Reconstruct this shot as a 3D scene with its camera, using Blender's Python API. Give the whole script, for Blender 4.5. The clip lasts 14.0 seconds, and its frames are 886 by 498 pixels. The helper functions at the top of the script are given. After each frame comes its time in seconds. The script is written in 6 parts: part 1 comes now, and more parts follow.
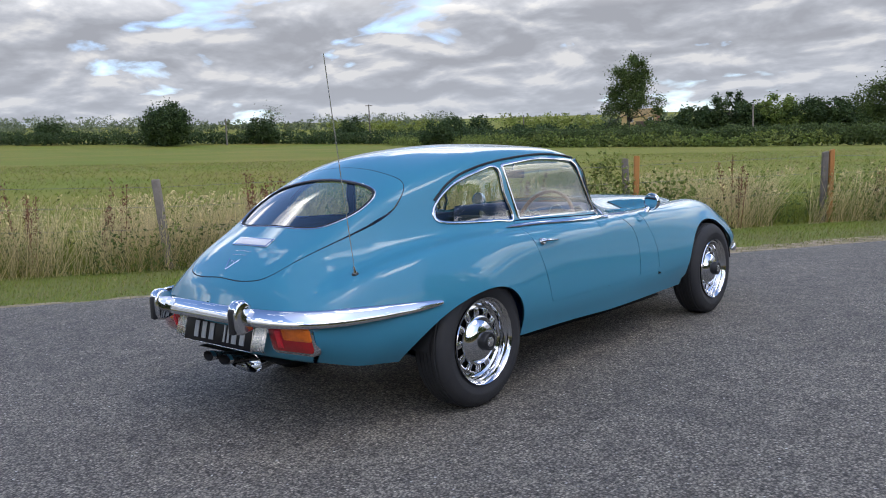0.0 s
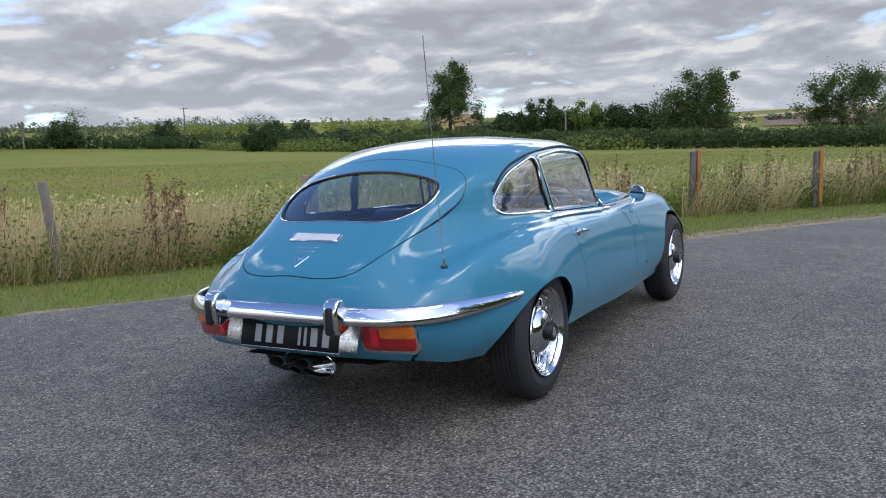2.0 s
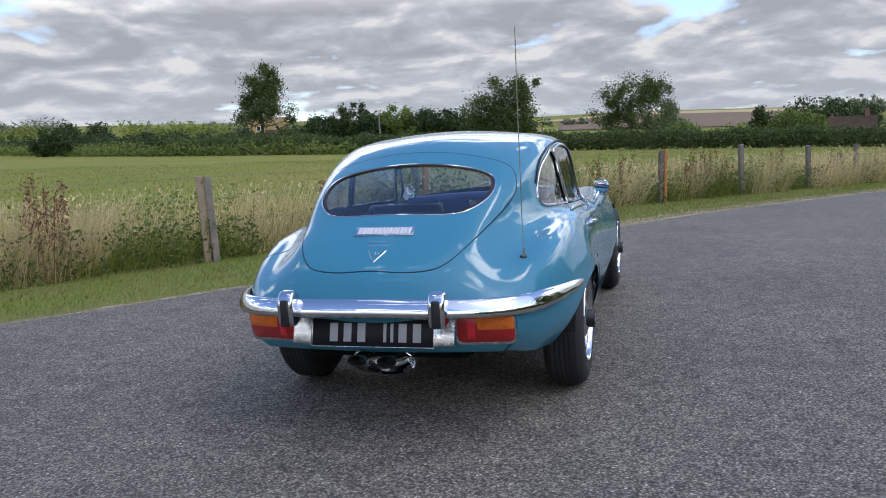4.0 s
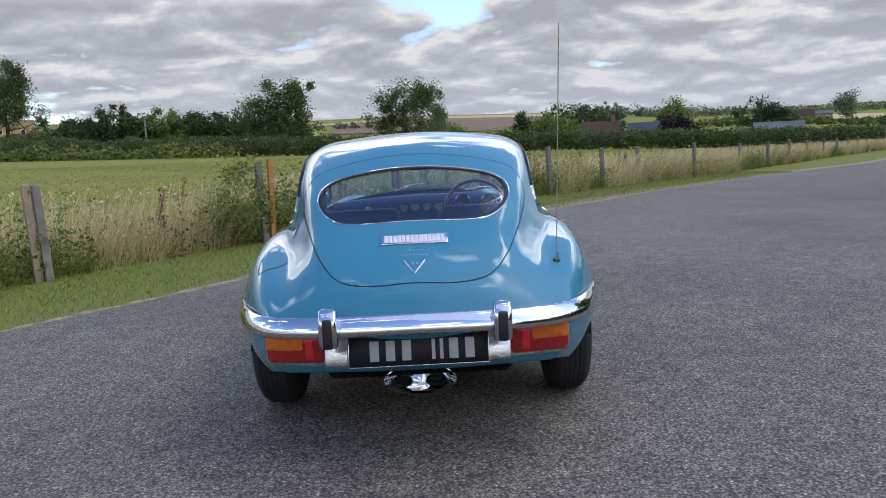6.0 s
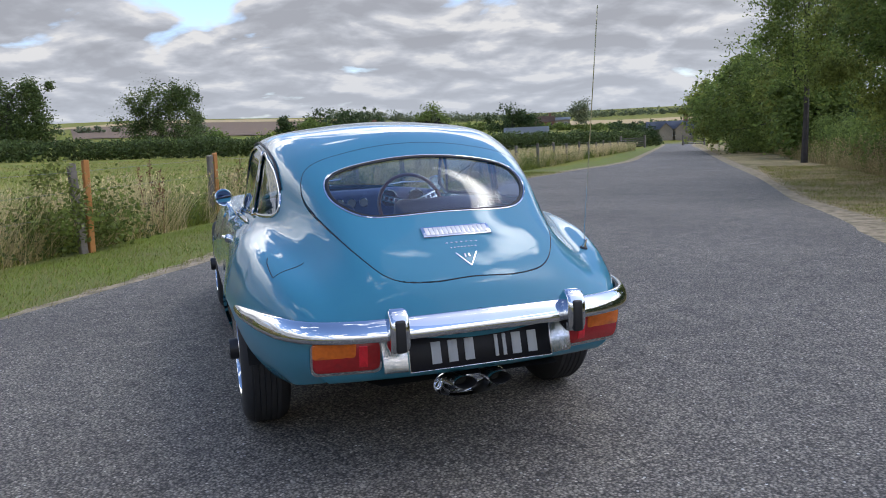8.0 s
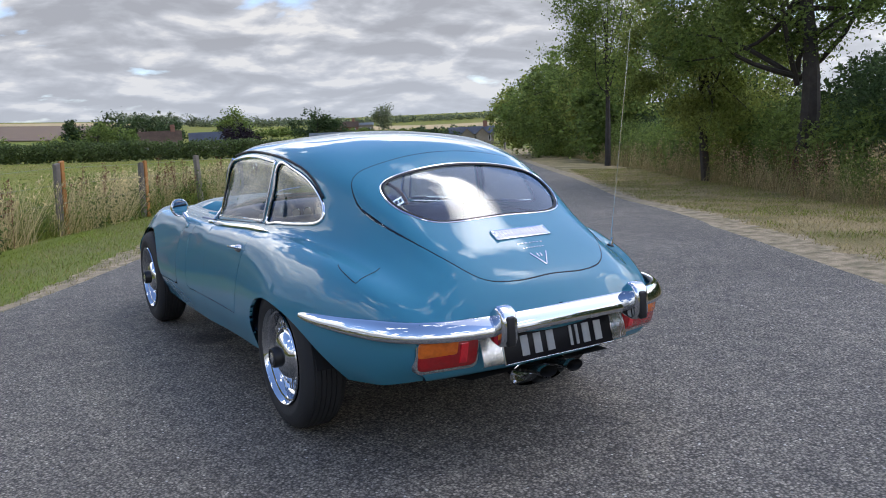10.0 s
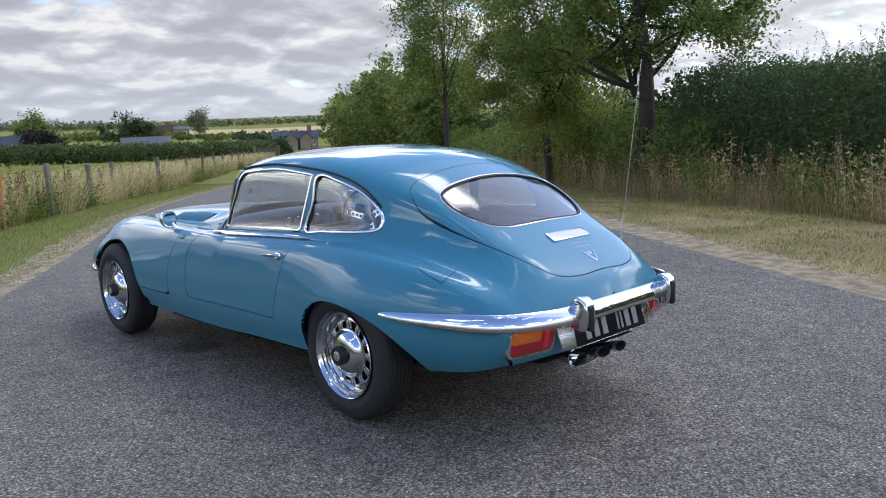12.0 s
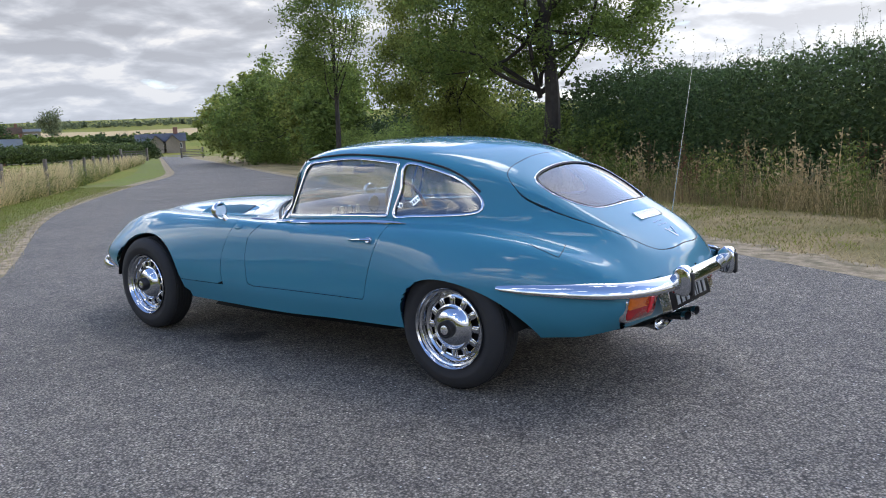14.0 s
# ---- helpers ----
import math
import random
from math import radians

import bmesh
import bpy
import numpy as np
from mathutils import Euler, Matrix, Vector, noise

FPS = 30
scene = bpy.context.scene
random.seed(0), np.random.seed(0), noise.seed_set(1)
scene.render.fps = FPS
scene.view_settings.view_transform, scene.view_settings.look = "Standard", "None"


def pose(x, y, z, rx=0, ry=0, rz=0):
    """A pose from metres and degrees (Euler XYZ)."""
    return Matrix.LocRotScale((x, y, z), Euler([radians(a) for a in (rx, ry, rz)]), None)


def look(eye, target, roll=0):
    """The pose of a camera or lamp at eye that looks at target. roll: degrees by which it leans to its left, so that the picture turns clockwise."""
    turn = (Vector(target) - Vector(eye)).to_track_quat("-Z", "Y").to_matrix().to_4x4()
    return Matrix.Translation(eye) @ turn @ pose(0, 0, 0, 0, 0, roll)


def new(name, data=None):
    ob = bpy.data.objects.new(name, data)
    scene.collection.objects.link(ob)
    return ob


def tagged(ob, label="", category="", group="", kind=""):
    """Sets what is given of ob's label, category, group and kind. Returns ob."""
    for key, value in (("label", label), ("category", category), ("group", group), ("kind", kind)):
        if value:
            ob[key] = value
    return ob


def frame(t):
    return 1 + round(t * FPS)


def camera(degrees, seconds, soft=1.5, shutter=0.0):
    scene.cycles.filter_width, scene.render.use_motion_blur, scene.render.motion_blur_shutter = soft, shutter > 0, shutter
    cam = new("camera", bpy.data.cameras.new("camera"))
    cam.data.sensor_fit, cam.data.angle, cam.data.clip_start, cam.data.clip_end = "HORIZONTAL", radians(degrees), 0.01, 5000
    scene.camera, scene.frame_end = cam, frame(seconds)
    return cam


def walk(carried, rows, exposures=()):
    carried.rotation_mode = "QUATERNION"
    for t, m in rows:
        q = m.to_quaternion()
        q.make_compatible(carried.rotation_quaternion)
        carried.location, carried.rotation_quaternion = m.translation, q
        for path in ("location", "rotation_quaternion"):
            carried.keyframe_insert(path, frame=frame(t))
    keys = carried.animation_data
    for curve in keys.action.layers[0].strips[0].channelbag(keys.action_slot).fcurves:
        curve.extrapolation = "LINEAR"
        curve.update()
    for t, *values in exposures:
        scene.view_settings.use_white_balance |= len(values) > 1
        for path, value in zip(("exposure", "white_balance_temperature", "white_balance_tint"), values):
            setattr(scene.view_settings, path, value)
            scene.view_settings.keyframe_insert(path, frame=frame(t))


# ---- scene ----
import mathutils
from mathutils.bvhtree import BVHTree as mathutils_bvh

# camera and its walk
cam = camera(56.91, 14.0, soft=1.0)
PATH = [
    (0.0, 3.173, -2.997, 1.225, 41.13, -6.69, 2.25),
    (0.5, 2.940, -3.118, 1.222, 38.02, -6.72, 2.23),
    (1.0, 2.688, -3.289, 1.219, 34.69, -6.78, 2.27),
    (1.5, 2.461, -3.442, 1.220, 31.64, -6.83, 2.33),
    (2.0, 2.195, -3.582, 1.202, 28.50, -6.87, 2.42),
    (2.5, 1.948, -3.699, 1.200, 25.55, -6.93, 2.47),
    (3.3, 1.528, -3.890, 1.193, 20.06, -7.05, 2.58),
    (4.2, 1.052, -4.007, 1.199, 13.71, -7.22, 2.65),
    (5.0, 0.624, -4.017, 1.212, 7.58, -7.40, 2.72),
    (5.5, 0.360, -3.995, 1.221, 3.63, -7.52, 2.71),
    (6.0, 0.094, -3.918, 1.231, -0.73, -7.65, 2.80),
    (6.5, -0.141, -3.853, 1.223, -4.91, -7.78, 2.77),
    (7.0, -0.412, -3.798, 1.226, -9.32, -7.90, 2.86),
    (7.5, -0.657, -3.707, 1.218, -13.33, -8.03, 2.76),
    (8.0, -0.918, -3.571, 1.207, -17.42, -8.12, 2.76),
    (8.8, -1.320, -3.449, 1.218, -23.23, -8.26, 2.72),
    (9.7, -1.767, -3.372, 1.257, -29.24, -8.38, 2.71),
    (10.5, -2.162, -3.295, 1.304, -34.39, -8.49, 2.69),
    (11.0, -2.422, -3.227, 1.334, -37.69, -8.55, 2.64),
    (11.5, -2.677, -3.140, 1.361, -40.66, -8.62, 2.58),
    (12.0, -2.967, -3.051, 1.375, -43.63, -8.70, 2.55),
    (12.5, -3.247, -2.970, 1.392, -46.11, -8.73, 2.43),
    (13.0, -3.506, -2.833, 1.378, -48.49, -8.80, 2.44),
    (13.5, -3.723, -2.650, 1.383, -50.62, -8.82, 2.39),
    (14.0, -3.975, -2.455, 1.366, -52.76, -8.90, 2.45),
]
walk(cam, [(r[0], pose(r[1], r[2], r[3], 90 + r[5], r[6], r[4])) for r in PATH], exposures=[(0.0, 0.20), (8.0, 0.23), (10.5, 0.33), (14.0, 0.45)])

# world, sun and exposure
scene.view_settings.exposure = 0.0
SUN_ELEV, SUN_AZ = radians(50), radians(112)
CLOUD_HIGH = 28.0


def make_world():
    world = bpy.data.worlds.new("cloudy_sky")
    scene.world = world
    world.use_nodes = True
    nt = world.node_tree
    nt.nodes.clear()
    out = nt.nodes.new("ShaderNodeOutputWorld")
    bg = nt.nodes.new("ShaderNodeBackground")
    sky = nt.nodes.new("ShaderNodeTexSky")
    sky.sky_type, sky.sun_disc = "NISHITA", False
    sky.sun_elevation, sky.sun_rotation = SUN_ELEV, SUN_AZ
    tc = nt.nodes.new("ShaderNodeTexCoord")
    sep = nt.nodes.new("ShaderNodeSeparateXYZ")
    nt.links.new(tc.outputs["Generated"], sep.inputs[0])

    def math_node(op, a, b=None, clamp=False):
        n = nt.nodes.new("ShaderNodeMath")
        n.operation, n.use_clamp = op, clamp
        for i, v in enumerate((a, b)):
            if v is None:
                continue
            if isinstance(v, (int, float)):
                n.inputs[i].default_value = v
            else:
                nt.links.new(v, n.inputs[i])
        return n.outputs[0]

    # a layer of cloud seen in perspective: flatter and smaller towards the horizon
    up = math_node("MAXIMUM", sep.outputs[2], 0.0)
    depth = math_node("ADD", up, 0.24)
    comb = nt.nodes.new("ShaderNodeCombineXYZ")
    nt.links.new(math_node("DIVIDE", sep.outputs[0], depth), comb.inputs[0])
    nt.links.new(math_node("DIVIDE", sep.outputs[1], depth), comb.inputs[1])

    def cloud_noise(scale, detail, rough, dist, shift, stretch=1.0):
        mp = nt.nodes.new("ShaderNodeMapping")
        mp.inputs["Location"].default_value = shift
        mp.inputs["Scale"].default_value = (stretch, stretch, 1)
        nt.links.new(comb.outputs[0], mp.inputs[0])
        n = nt.nodes.new("ShaderNodeTexNoise")
        n.inputs["Scale"].default_value = scale
        n.inputs["Detail"].default_value = detail
        n.inputs["Roughness"].default_value = rough
        n.inputs["Distortion"].default_value = dist
        nt.links.new(mp.outputs[0], n.inputs["Vector"])
        return n.outputs["Fac"]

    def ramp(fac, stops):
        r = nt.nodes.new("ShaderNodeValToRGB")
        r.color_ramp.elements[0].position, r.color_ramp.elements[0].color = stops[0][0], (*stops[0][1], 1)
        r.color_ramp.elements[1].position, r.color_ramp.elements[1].color = stops[-1][0], (*stops[-1][1], 1)
        for p, c in stops[1:-1]:
            r.color_ramp.elements.new(p).color = (*c, 1)
        nt.links.new(fac, r.inputs[0])
        return r.outputs[0]

    body = cloud_noise(3.3, 8, 0.5, 0.3, (3.1, 1.7, 0))
    # the same clouds looked up a little nearer: their lit near sides against their grey bases
    near = cloud_noise(3.3, 8, 0.5, 0.3, (3.1, 1.7, 0), 0.965)
    puffs = cloud_noise(11.0, 6, 0.5, 0.0, (1.3, 4.1, 0))
    cover = cloud_noise(0.62, 5, 0.55, 0.2, (7.3, 2.2, 0))
    relief = math_node("MULTIPLY", math_node("SUBTRACT", body, near), 1.6)
    tone = math_node("ADD", math_node("SUBTRACT", 1.0, math_node("ADD", math_node("MULTIPLY", body, 0.72), math_node("MULTIPLY", puffs, 0.28))), relief)
    shade = ramp(tone, [(0.36, (0.335, 0.35, 0.395)), (0.47, (0.39, 0.41, 0.46)), (0.54, (0.45, 0.47, 0.525)), (0.60, (0.525, 0.54, 0.585)), (0.67, (0.66, 0.66, 0.675))])
    # a lighter, hazier band near the horizon
    haze = math_node("SUBTRACT", 1.0, math_node("MULTIPLY", up, 9.0), True)
    mix_h = nt.nodes.new("ShaderNodeMix")
    mix_h.data_type = "RGBA"
    nt.links.new(math_node("MULTIPLY", haze, 0.6), mix_h.inputs[0])
    nt.links.new(shade, mix_h.inputs[6])
    mix_h.inputs[7].default_value = (0.48, 0.525, 0.61, 1)
    # the cloud brightens towards the zenith and glows round the veiled sun
    high = math_node("MAXIMUM", math_node("SUBTRACT", sep.outputs[2], 0.16), 0.0)
    dot = nt.nodes.new("ShaderNodeVectorMath")
    dot.operation = "DOT_PRODUCT"
    nt.links.new(tc.outputs["Generated"], dot.inputs[0])
    dot.inputs[1].default_value = (math.sin(SUN_AZ) * math.cos(SUN_ELEV), math.cos(SUN_AZ) * math.cos(SUN_ELEV), math.sin(SUN_ELEV))
    glow = math_node("MULTIPLY", math_node("POWER", math_node("MAXIMUM", dot.outputs["Value"], 0.0), 3.0), 2.6)
    gain = math_node("ADD", math_node("MULTIPLY", high, CLOUD_HIGH), glow)
    warm = nt.nodes.new("ShaderNodeCombineXYZ")
    for i, k in enumerate((1.06, 1.0, 0.88)):
        nt.links.new(math_node("ADD", math_node("MULTIPLY", gain, k), 1.0), warm.inputs[i])
    lit = nt.nodes.new("ShaderNodeVectorMath")
    lit.operation = "MULTIPLY"
    nt.links.new(mix_h.outputs[2], lit.inputs[0])
    nt.links.new(warm.outputs[0], lit.inputs[1])
    # blue shows where the cloud is thin: in a few gaps ahead, in wide ones overhead and behind
    thin = math_node("ADD", math_node("MULTIPLY", cover, 0.55), math_node("MULTIPLY", math_node("SUBTRACT", 1.0, body), 0.45))
    overhead = math_node("MULTIPLY", math_node("SUBTRACT", up, 0.19), 1.0 / 0.3, True)
    zenith = math_node("MULTIPLY", math_node("SUBTRACT", up, 0.70), 1.0 / 0.2, True)
    thin = math_node("ADD", thin, math_node("SUBTRACT", math_node("MULTIPLY", overhead, 0.152), math_node("MULTIPLY", zenith, 0.03)))
    gaps = ramp(math_node("ADD", thin, math_node("MULTIPLY", up, 0.10)), [(0.575, (0, 0, 0)), (0.63, (1, 1, 1))])
    skyc = nt.nodes.new("ShaderNodeMix")
    skyc.data_type, skyc.blend_type = "RGBA", "MULTIPLY"
    skyc.inputs[0].default_value = 1
    nt.links.new(sky.outputs[0], skyc.inputs[6])
    skyc.inputs[7].default_value = (0.20, 0.215, 0.26, 1)
    mix_g = nt.nodes.new("ShaderNodeMix")
    mix_g.data_type = "RGBA"
    nt.links.new(math_node("MULTIPLY", gaps, 1.0), mix_g.inputs[0])
    nt.links.new(lit.outputs[0], mix_g.inputs[6])
    nt.links.new(skyc.outputs[2], mix_g.inputs[7])
    nt.links.new(mix_g.outputs[2], bg.inputs[0])
    nt.links.new(bg.outputs[0], out.inputs[0])


make_world()
sun = new("sun", bpy.data.lights.new("sun", "SUN"))
sun.data.energy, sun.data.angle, sun.data.color = 0.5, radians(90), (1.0, 0.93, 0.80)
sun.matrix_world = look((30 * math.sin(SUN_AZ), 30 * math.cos(SUN_AZ), 30 * math.tan(SUN_ELEV)), (0, 0, 0))


# ---- materials ----
def mat(name, base, rough=0.5, metal=0.0, coat=0.0, spec=0.5, var=0.0, scale=8.0, detail=4.0, bump=0.0, bump_scale=40.0,
        fine=0.0, fine_scale=120.0, trans=0.0, ior=1.45, hue=None, island=0.0, objrand=0.0, sheen=0.0, rough_var=0.0, emit=None, subsurf=0.0):
    """A principled surface whose colour and gloss vary at two scales, with relief."""
    m = bpy.data.materials.new(name)
    m.use_nodes = True
    nt = m.node_tree
    b = nt.nodes["Principled BSDF"]
    b.inputs["Roughness"].default_value = rough
    b.inputs["Metallic"].default_value = metal
    b.inputs["Coat Weight"].default_value = coat
    b.inputs["Coat Roughness"].default_value = 0.02
    b.inputs["Coat IOR"].default_value = 1.42
    b.inputs["Specular IOR Level"].default_value = spec
    b.inputs["Transmission Weight"].default_value = trans
    b.inputs["IOR"].default_value = ior
    b.inputs["Sheen Weight"].default_value = sheen
    if emit:
        b.inputs["Emission Color"].default_value = (*emit[0], 1)
        b.inputs["Emission Strength"].default_value = emit[1]
    tc = nt.nodes.new("ShaderNodeTexCoord")

    def tex(sc, det, ro=0.55):
        n = nt.nodes.new("ShaderNodeTexNoise")
        n.inputs["Scale"].default_value, n.inputs["Detail"].default_value, n.inputs["Roughness"].default_value = sc, det, ro
        nt.links.new(tc.outputs["Object"], n.inputs["Vector"])
        return n.outputs["Fac"]

    def blend(kind, fac, a, c):
        n = nt.nodes.new("ShaderNodeMix")
        n.data_type, n.blend_type = "RGBA", kind
        for i, v in ((0, fac), (6, a), (7, c)):
            if isinstance(v, (int, float)):
                n.inputs[i].default_value = v
            elif isinstance(v, tuple):
                n.inputs[i].default_value = (*v, 1)
            else:
                nt.links.new(v, n.inputs[i])
        return n.outputs[2]

    def levels(fac, lo, hi, a=0.0, c=1.0):
        n = nt.nodes.new("ShaderNodeMapRange")
        n.inputs[1].default_value, n.inputs[2].default_value, n.inputs[3].default_value, n.inputs[4].default_value = lo, hi, a, c
        nt.links.new(fac, n.inputs[0])
        return n.outputs[0]

    col = tuple(base)
    other = tuple(hue) if hue else tuple(v * 0.55 for v in base)
    if var:
        col = blend("MIX", levels(tex(scale, detail), 0.35, 0.68, 0.0, var), col, other)
    if fine:
        col = blend("MIX", levels(tex(fine_scale, 2.0), 0.36, 0.66, 0.0, fine), col, tuple(v * 0.5 for v in base))
    if island:
        g = nt.nodes.new("ShaderNodeNewGeometry")
        col = blend("MULTIPLY", 1.0, col, blend("MIX", g.outputs["Random Per Island"], tuple([1 - island] * 3), tuple([1 + island] * 3)))
    if objrand:
        g = nt.nodes.new("ShaderNodeObjectInfo")
        col = blend("MULTIPLY", 1.0, col, blend("MIX", g.outputs["Random"], tuple([1 - objrand] * 3), tuple([1 + objrand] * 3)))
    if isinstance(col, tuple):
        b.inputs["Base Color"].default_value = (*col, 1)
    else:
        nt.links.new(col, b.inputs["Base Color"])
    if rough_var:
        nt.links.new(levels(tex(scale * 1.7, 5), 0.3, 0.7, max(rough - rough_var, 0.02), rough + rough_var), b.inputs["Roughness"])
    if bump:
        bm_ = nt.nodes.new("ShaderNodeBump")
        bm_.inputs["Strength"].default_value = bump
        bm_.inputs["Distance"].default_value = 0.01
        nt.links.new(tex(bump_scale, 5, 0.65), bm_.inputs["Height"])
        nt.links.new(bm_.outputs[0], b.inputs["Normal"])
    return m


def leaf_material(name, base, hue, through_amount=0.35, island=0.45):
    """Leaves: diffuse with some light passing through, colour differing leaf by leaf."""
    m = mat(name, base, 0.6, var=0.7, scale=0.35, hue=hue, island=island, spec=0.25)
    nt = m.node_tree
    b = nt.nodes["Principled BSDF"]
    tr = nt.nodes.new("ShaderNodeBsdfTranslucent")
    mixs = nt.nodes.new("ShaderNodeMixShader")
    mixs.inputs[0].default_value = through_amount
    src = b.inputs["Base Color"].links[0].from_socket
    nt.links.new(src, tr.inputs[0])
    nt.links.new(b.outputs[0], mixs.inputs[1])
    nt.links.new(tr.outputs[0], mixs.inputs[2])
    nt.links.new(mixs.outputs[0], nt.nodes["Material Output"].inputs[0])
    return m


def glass_material(name, tint, rough=0.0, gloss=0.06):
    """Thin window glass: mostly clear, with a reflection that grows at grazing angles."""
    m = bpy.data.materials.new(name)
    m.use_nodes = True
    nt = m.node_tree
    nt.nodes.remove(nt.nodes["Principled BSDF"])
    tr, gl, mx, lw, pw, sc = (nt.nodes.new("ShaderNode" + k) for k in ("BsdfTransparent", "BsdfGlossy", "MixShader", "LayerWeight", "Math", "MapRange"))
    tr.inputs[0].default_value = (*tint, 1)
    gl.inputs["Roughness"].default_value = rough
    lw.inputs[0].default_value = 0.5
    pw.operation = "POWER"
    pw.inputs[1].default_value = 3.0
    sc.inputs[3].default_value, sc.inputs[4].default_value = gloss, 0.95
    nt.links.new(lw.outputs["Facing"], pw.inputs[0])
    nt.links.new(pw.outputs[0], sc.inputs[0])
    nt.links.new(sc.outputs[0], mx.inputs[0])
    nt.links.new(tr.outputs[0], mx.inputs[1])
    nt.links.new(gl.outputs[0], mx.inputs[2])
    nt.links.new(mx.outputs[0], nt.nodes["Material Output"].inputs[0])
    return m


PAINT = mat("light_blue_gloss_paint", (0.036, 0.190, 0.272), 0.55, coat=1.0, spec=0.15, var=0.05, scale=3.0)
CHROME = mat("chrome", (0.58, 0.60, 0.63), 0.03, metal=1.0, rough_var=0.015, scale=6)
RIM_CHROME = mat("dulled_rim_chrome", (0.58, 0.59, 0.60), 0.07, metal=1.0, rough_var=0.03, scale=9)
PIPE_STEEL = mat("blackened_steel", (0.10, 0.095, 0.09), 0.3, metal=0.9, var=0.5, scale=20, rough_var=0.1)
SATIN = mat("polished_alloy", (0.80, 0.80, 0.80), 0.22, metal=1.0, rough_var=0.08, scale=14)
RUBBER = mat("tyre_rubber", (0.018, 0.018, 0.019), 0.75, var=0.5, scale=9, hue=(0.032, 0.03, 0.028), bump=0.15, bump_scale=160)
BLACK = mat("black_rubber", (0.012, 0.012, 0.013), 0.45, var=0.3, scale=20)
DARK = mat("underbody_black", (0.006, 0.006, 0.006), 0.9, var=0.4, scale=12)
SEAL = mat("window_seal", (0.012, 0.012, 0.014), 0.6, var=0.2, scale=30)
NAVY = mat("navy_leather", (0.018, 0.050, 0.150), 0.5, var=0.3, scale=14, bump=0.2, bump_scale=220)
NAVY_CLOTH = mat("navy_trim_cloth", (0.028, 0.085, 0.25), 0.85, var=0.4, scale=20, bump=0.2, bump_scale=300)
LINING = mat("grey_headlining", (0.24, 0.26, 0.29), 0.9, var=0.2, scale=15, bump=0.15, bump_scale=300)
WOOD_RIM = mat("varnished_wood", (0.16, 0.06, 0.03), 0.3, coat=0.6, var=0.6, scale=30)
GLASS = glass_material("window_glass", (0.82, 0.88, 0.87), gloss=0.12)
REAR_GLASS = glass_material("tinted_rear_glass", (0.74, 0.86, 0.98), gloss=0.045)
RED_LENS = mat("red_lens", (0.36, 0.008, 0.010), 0.12, coat=1.0, var=0.5, scale=60, hue=(0.22, 0.004, 0.006), bump=0.25, bump_scale=150)
RED_REFLECTOR = mat("red_reflector", (0.75, 0.015, 0.03), 0.15, coat=1.0, var=0.3, scale=120, bump=0.3, bump_scale=240)
AMBER_LENS = mat("amber_lens", (0.75, 0.17, 0.012), 0.12, coat=1.0, var=0.5, scale=60, hue=(0.5, 0.09, 0.006), bump=0.25, bump_scale=150)
WHITE_LENS = mat("clear_ribbed_lens", (0.62, 0.60, 0.58), 0.2, coat=1.0, var=0.2, scale=40)
PLATE = mat("black_plate", (0.005, 0.005, 0.007), 0.35, spec=0.2, var=0.3, scale=25)
SILVER_BAR = mat("silver_bars", (0.36, 0.37, 0.37), 0.35, var=0.2, scale=30)
DIAL = mat("dial_face", (0.35, 0.36, 0.36), 0.4, var=0.3, scale=60)
TAN_TWINE = mat("exhaust_soot", (0.02, 0.019, 0.018), 0.7, var=0.5, scale=30)


# ---- mesh helpers ----
def mesh_object(name, verts, faces, material, smooth=True):
    me = bpy.data.meshes.new(name)
    me.from_pydata([tuple(v) for v in verts], [], faces)
    me.update()
    if smooth:
        me.polygons.foreach_set("use_smooth", [True] * len(me.polygons))
    if material:
        me.materials.append(material)
    return new(name, me)


def part(name, bm, material, parent=None, label="", smooth=True, sharp=40):
    """Links a bmesh as one mesh object under a thing or a part."""
    me = bpy.data.meshes.new(name)
    bmesh.ops.recalc_face_normals(bm, faces=bm.faces)
    bm.to_mesh(me)
    bm.free()
    if smooth:
        me.polygons.foreach_set("use_smooth", [True] * len(me.polygons))
        me.set_sharp_from_angle(angle=radians(sharp))
    me.materials.append(material)
    ob = new(name, me)
    if parent:
        ob.parent = parent
    if label:
        tagged(ob, label)
    return ob


def thing(name, label, category, group="", at=None):
    ob = new(name)
    ob.empty_display_size = 0.2
    if at is not None:
        ob.matrix_basis = at
    return tagged(ob, label, category, group)


def box(bm, size, m, bevel=0.0, seg=2):
    r = bmesh.ops.create_cube(bm, size=1.0, matrix=m @ Matrix.Diagonal((*size, 1)))
    if bevel:
        es = list({e for v in r["verts"] for e in v.link_edges})
        bmesh.ops.bevel(bm, geom=es, offset=bevel, segments=seg, profile=0.5, affect="EDGES")
    return bm


def lathe(bm, profile, m, seg=48, close=False):
    """Turns a profile of (radius, along x) about the x axis."""
    rings = []
    for r, a in profile:
        rings.append([bm.verts.new(m @ Vector((a, r * math.cos(2 * math.pi * k / seg), r * math.sin(2 * math.pi * k / seg)))) for k in range(seg)])
    for i in range(len(rings) - 1):
        for k in range(seg):
            a, b = rings[i], rings[i + 1]
            bm.faces.new((a[k], a[(k + 1) % seg], b[(k + 1) % seg], b[k]))
    if close:
        bm.faces.new(rings[0])
        bm.faces.new(rings[-1])
    return bm


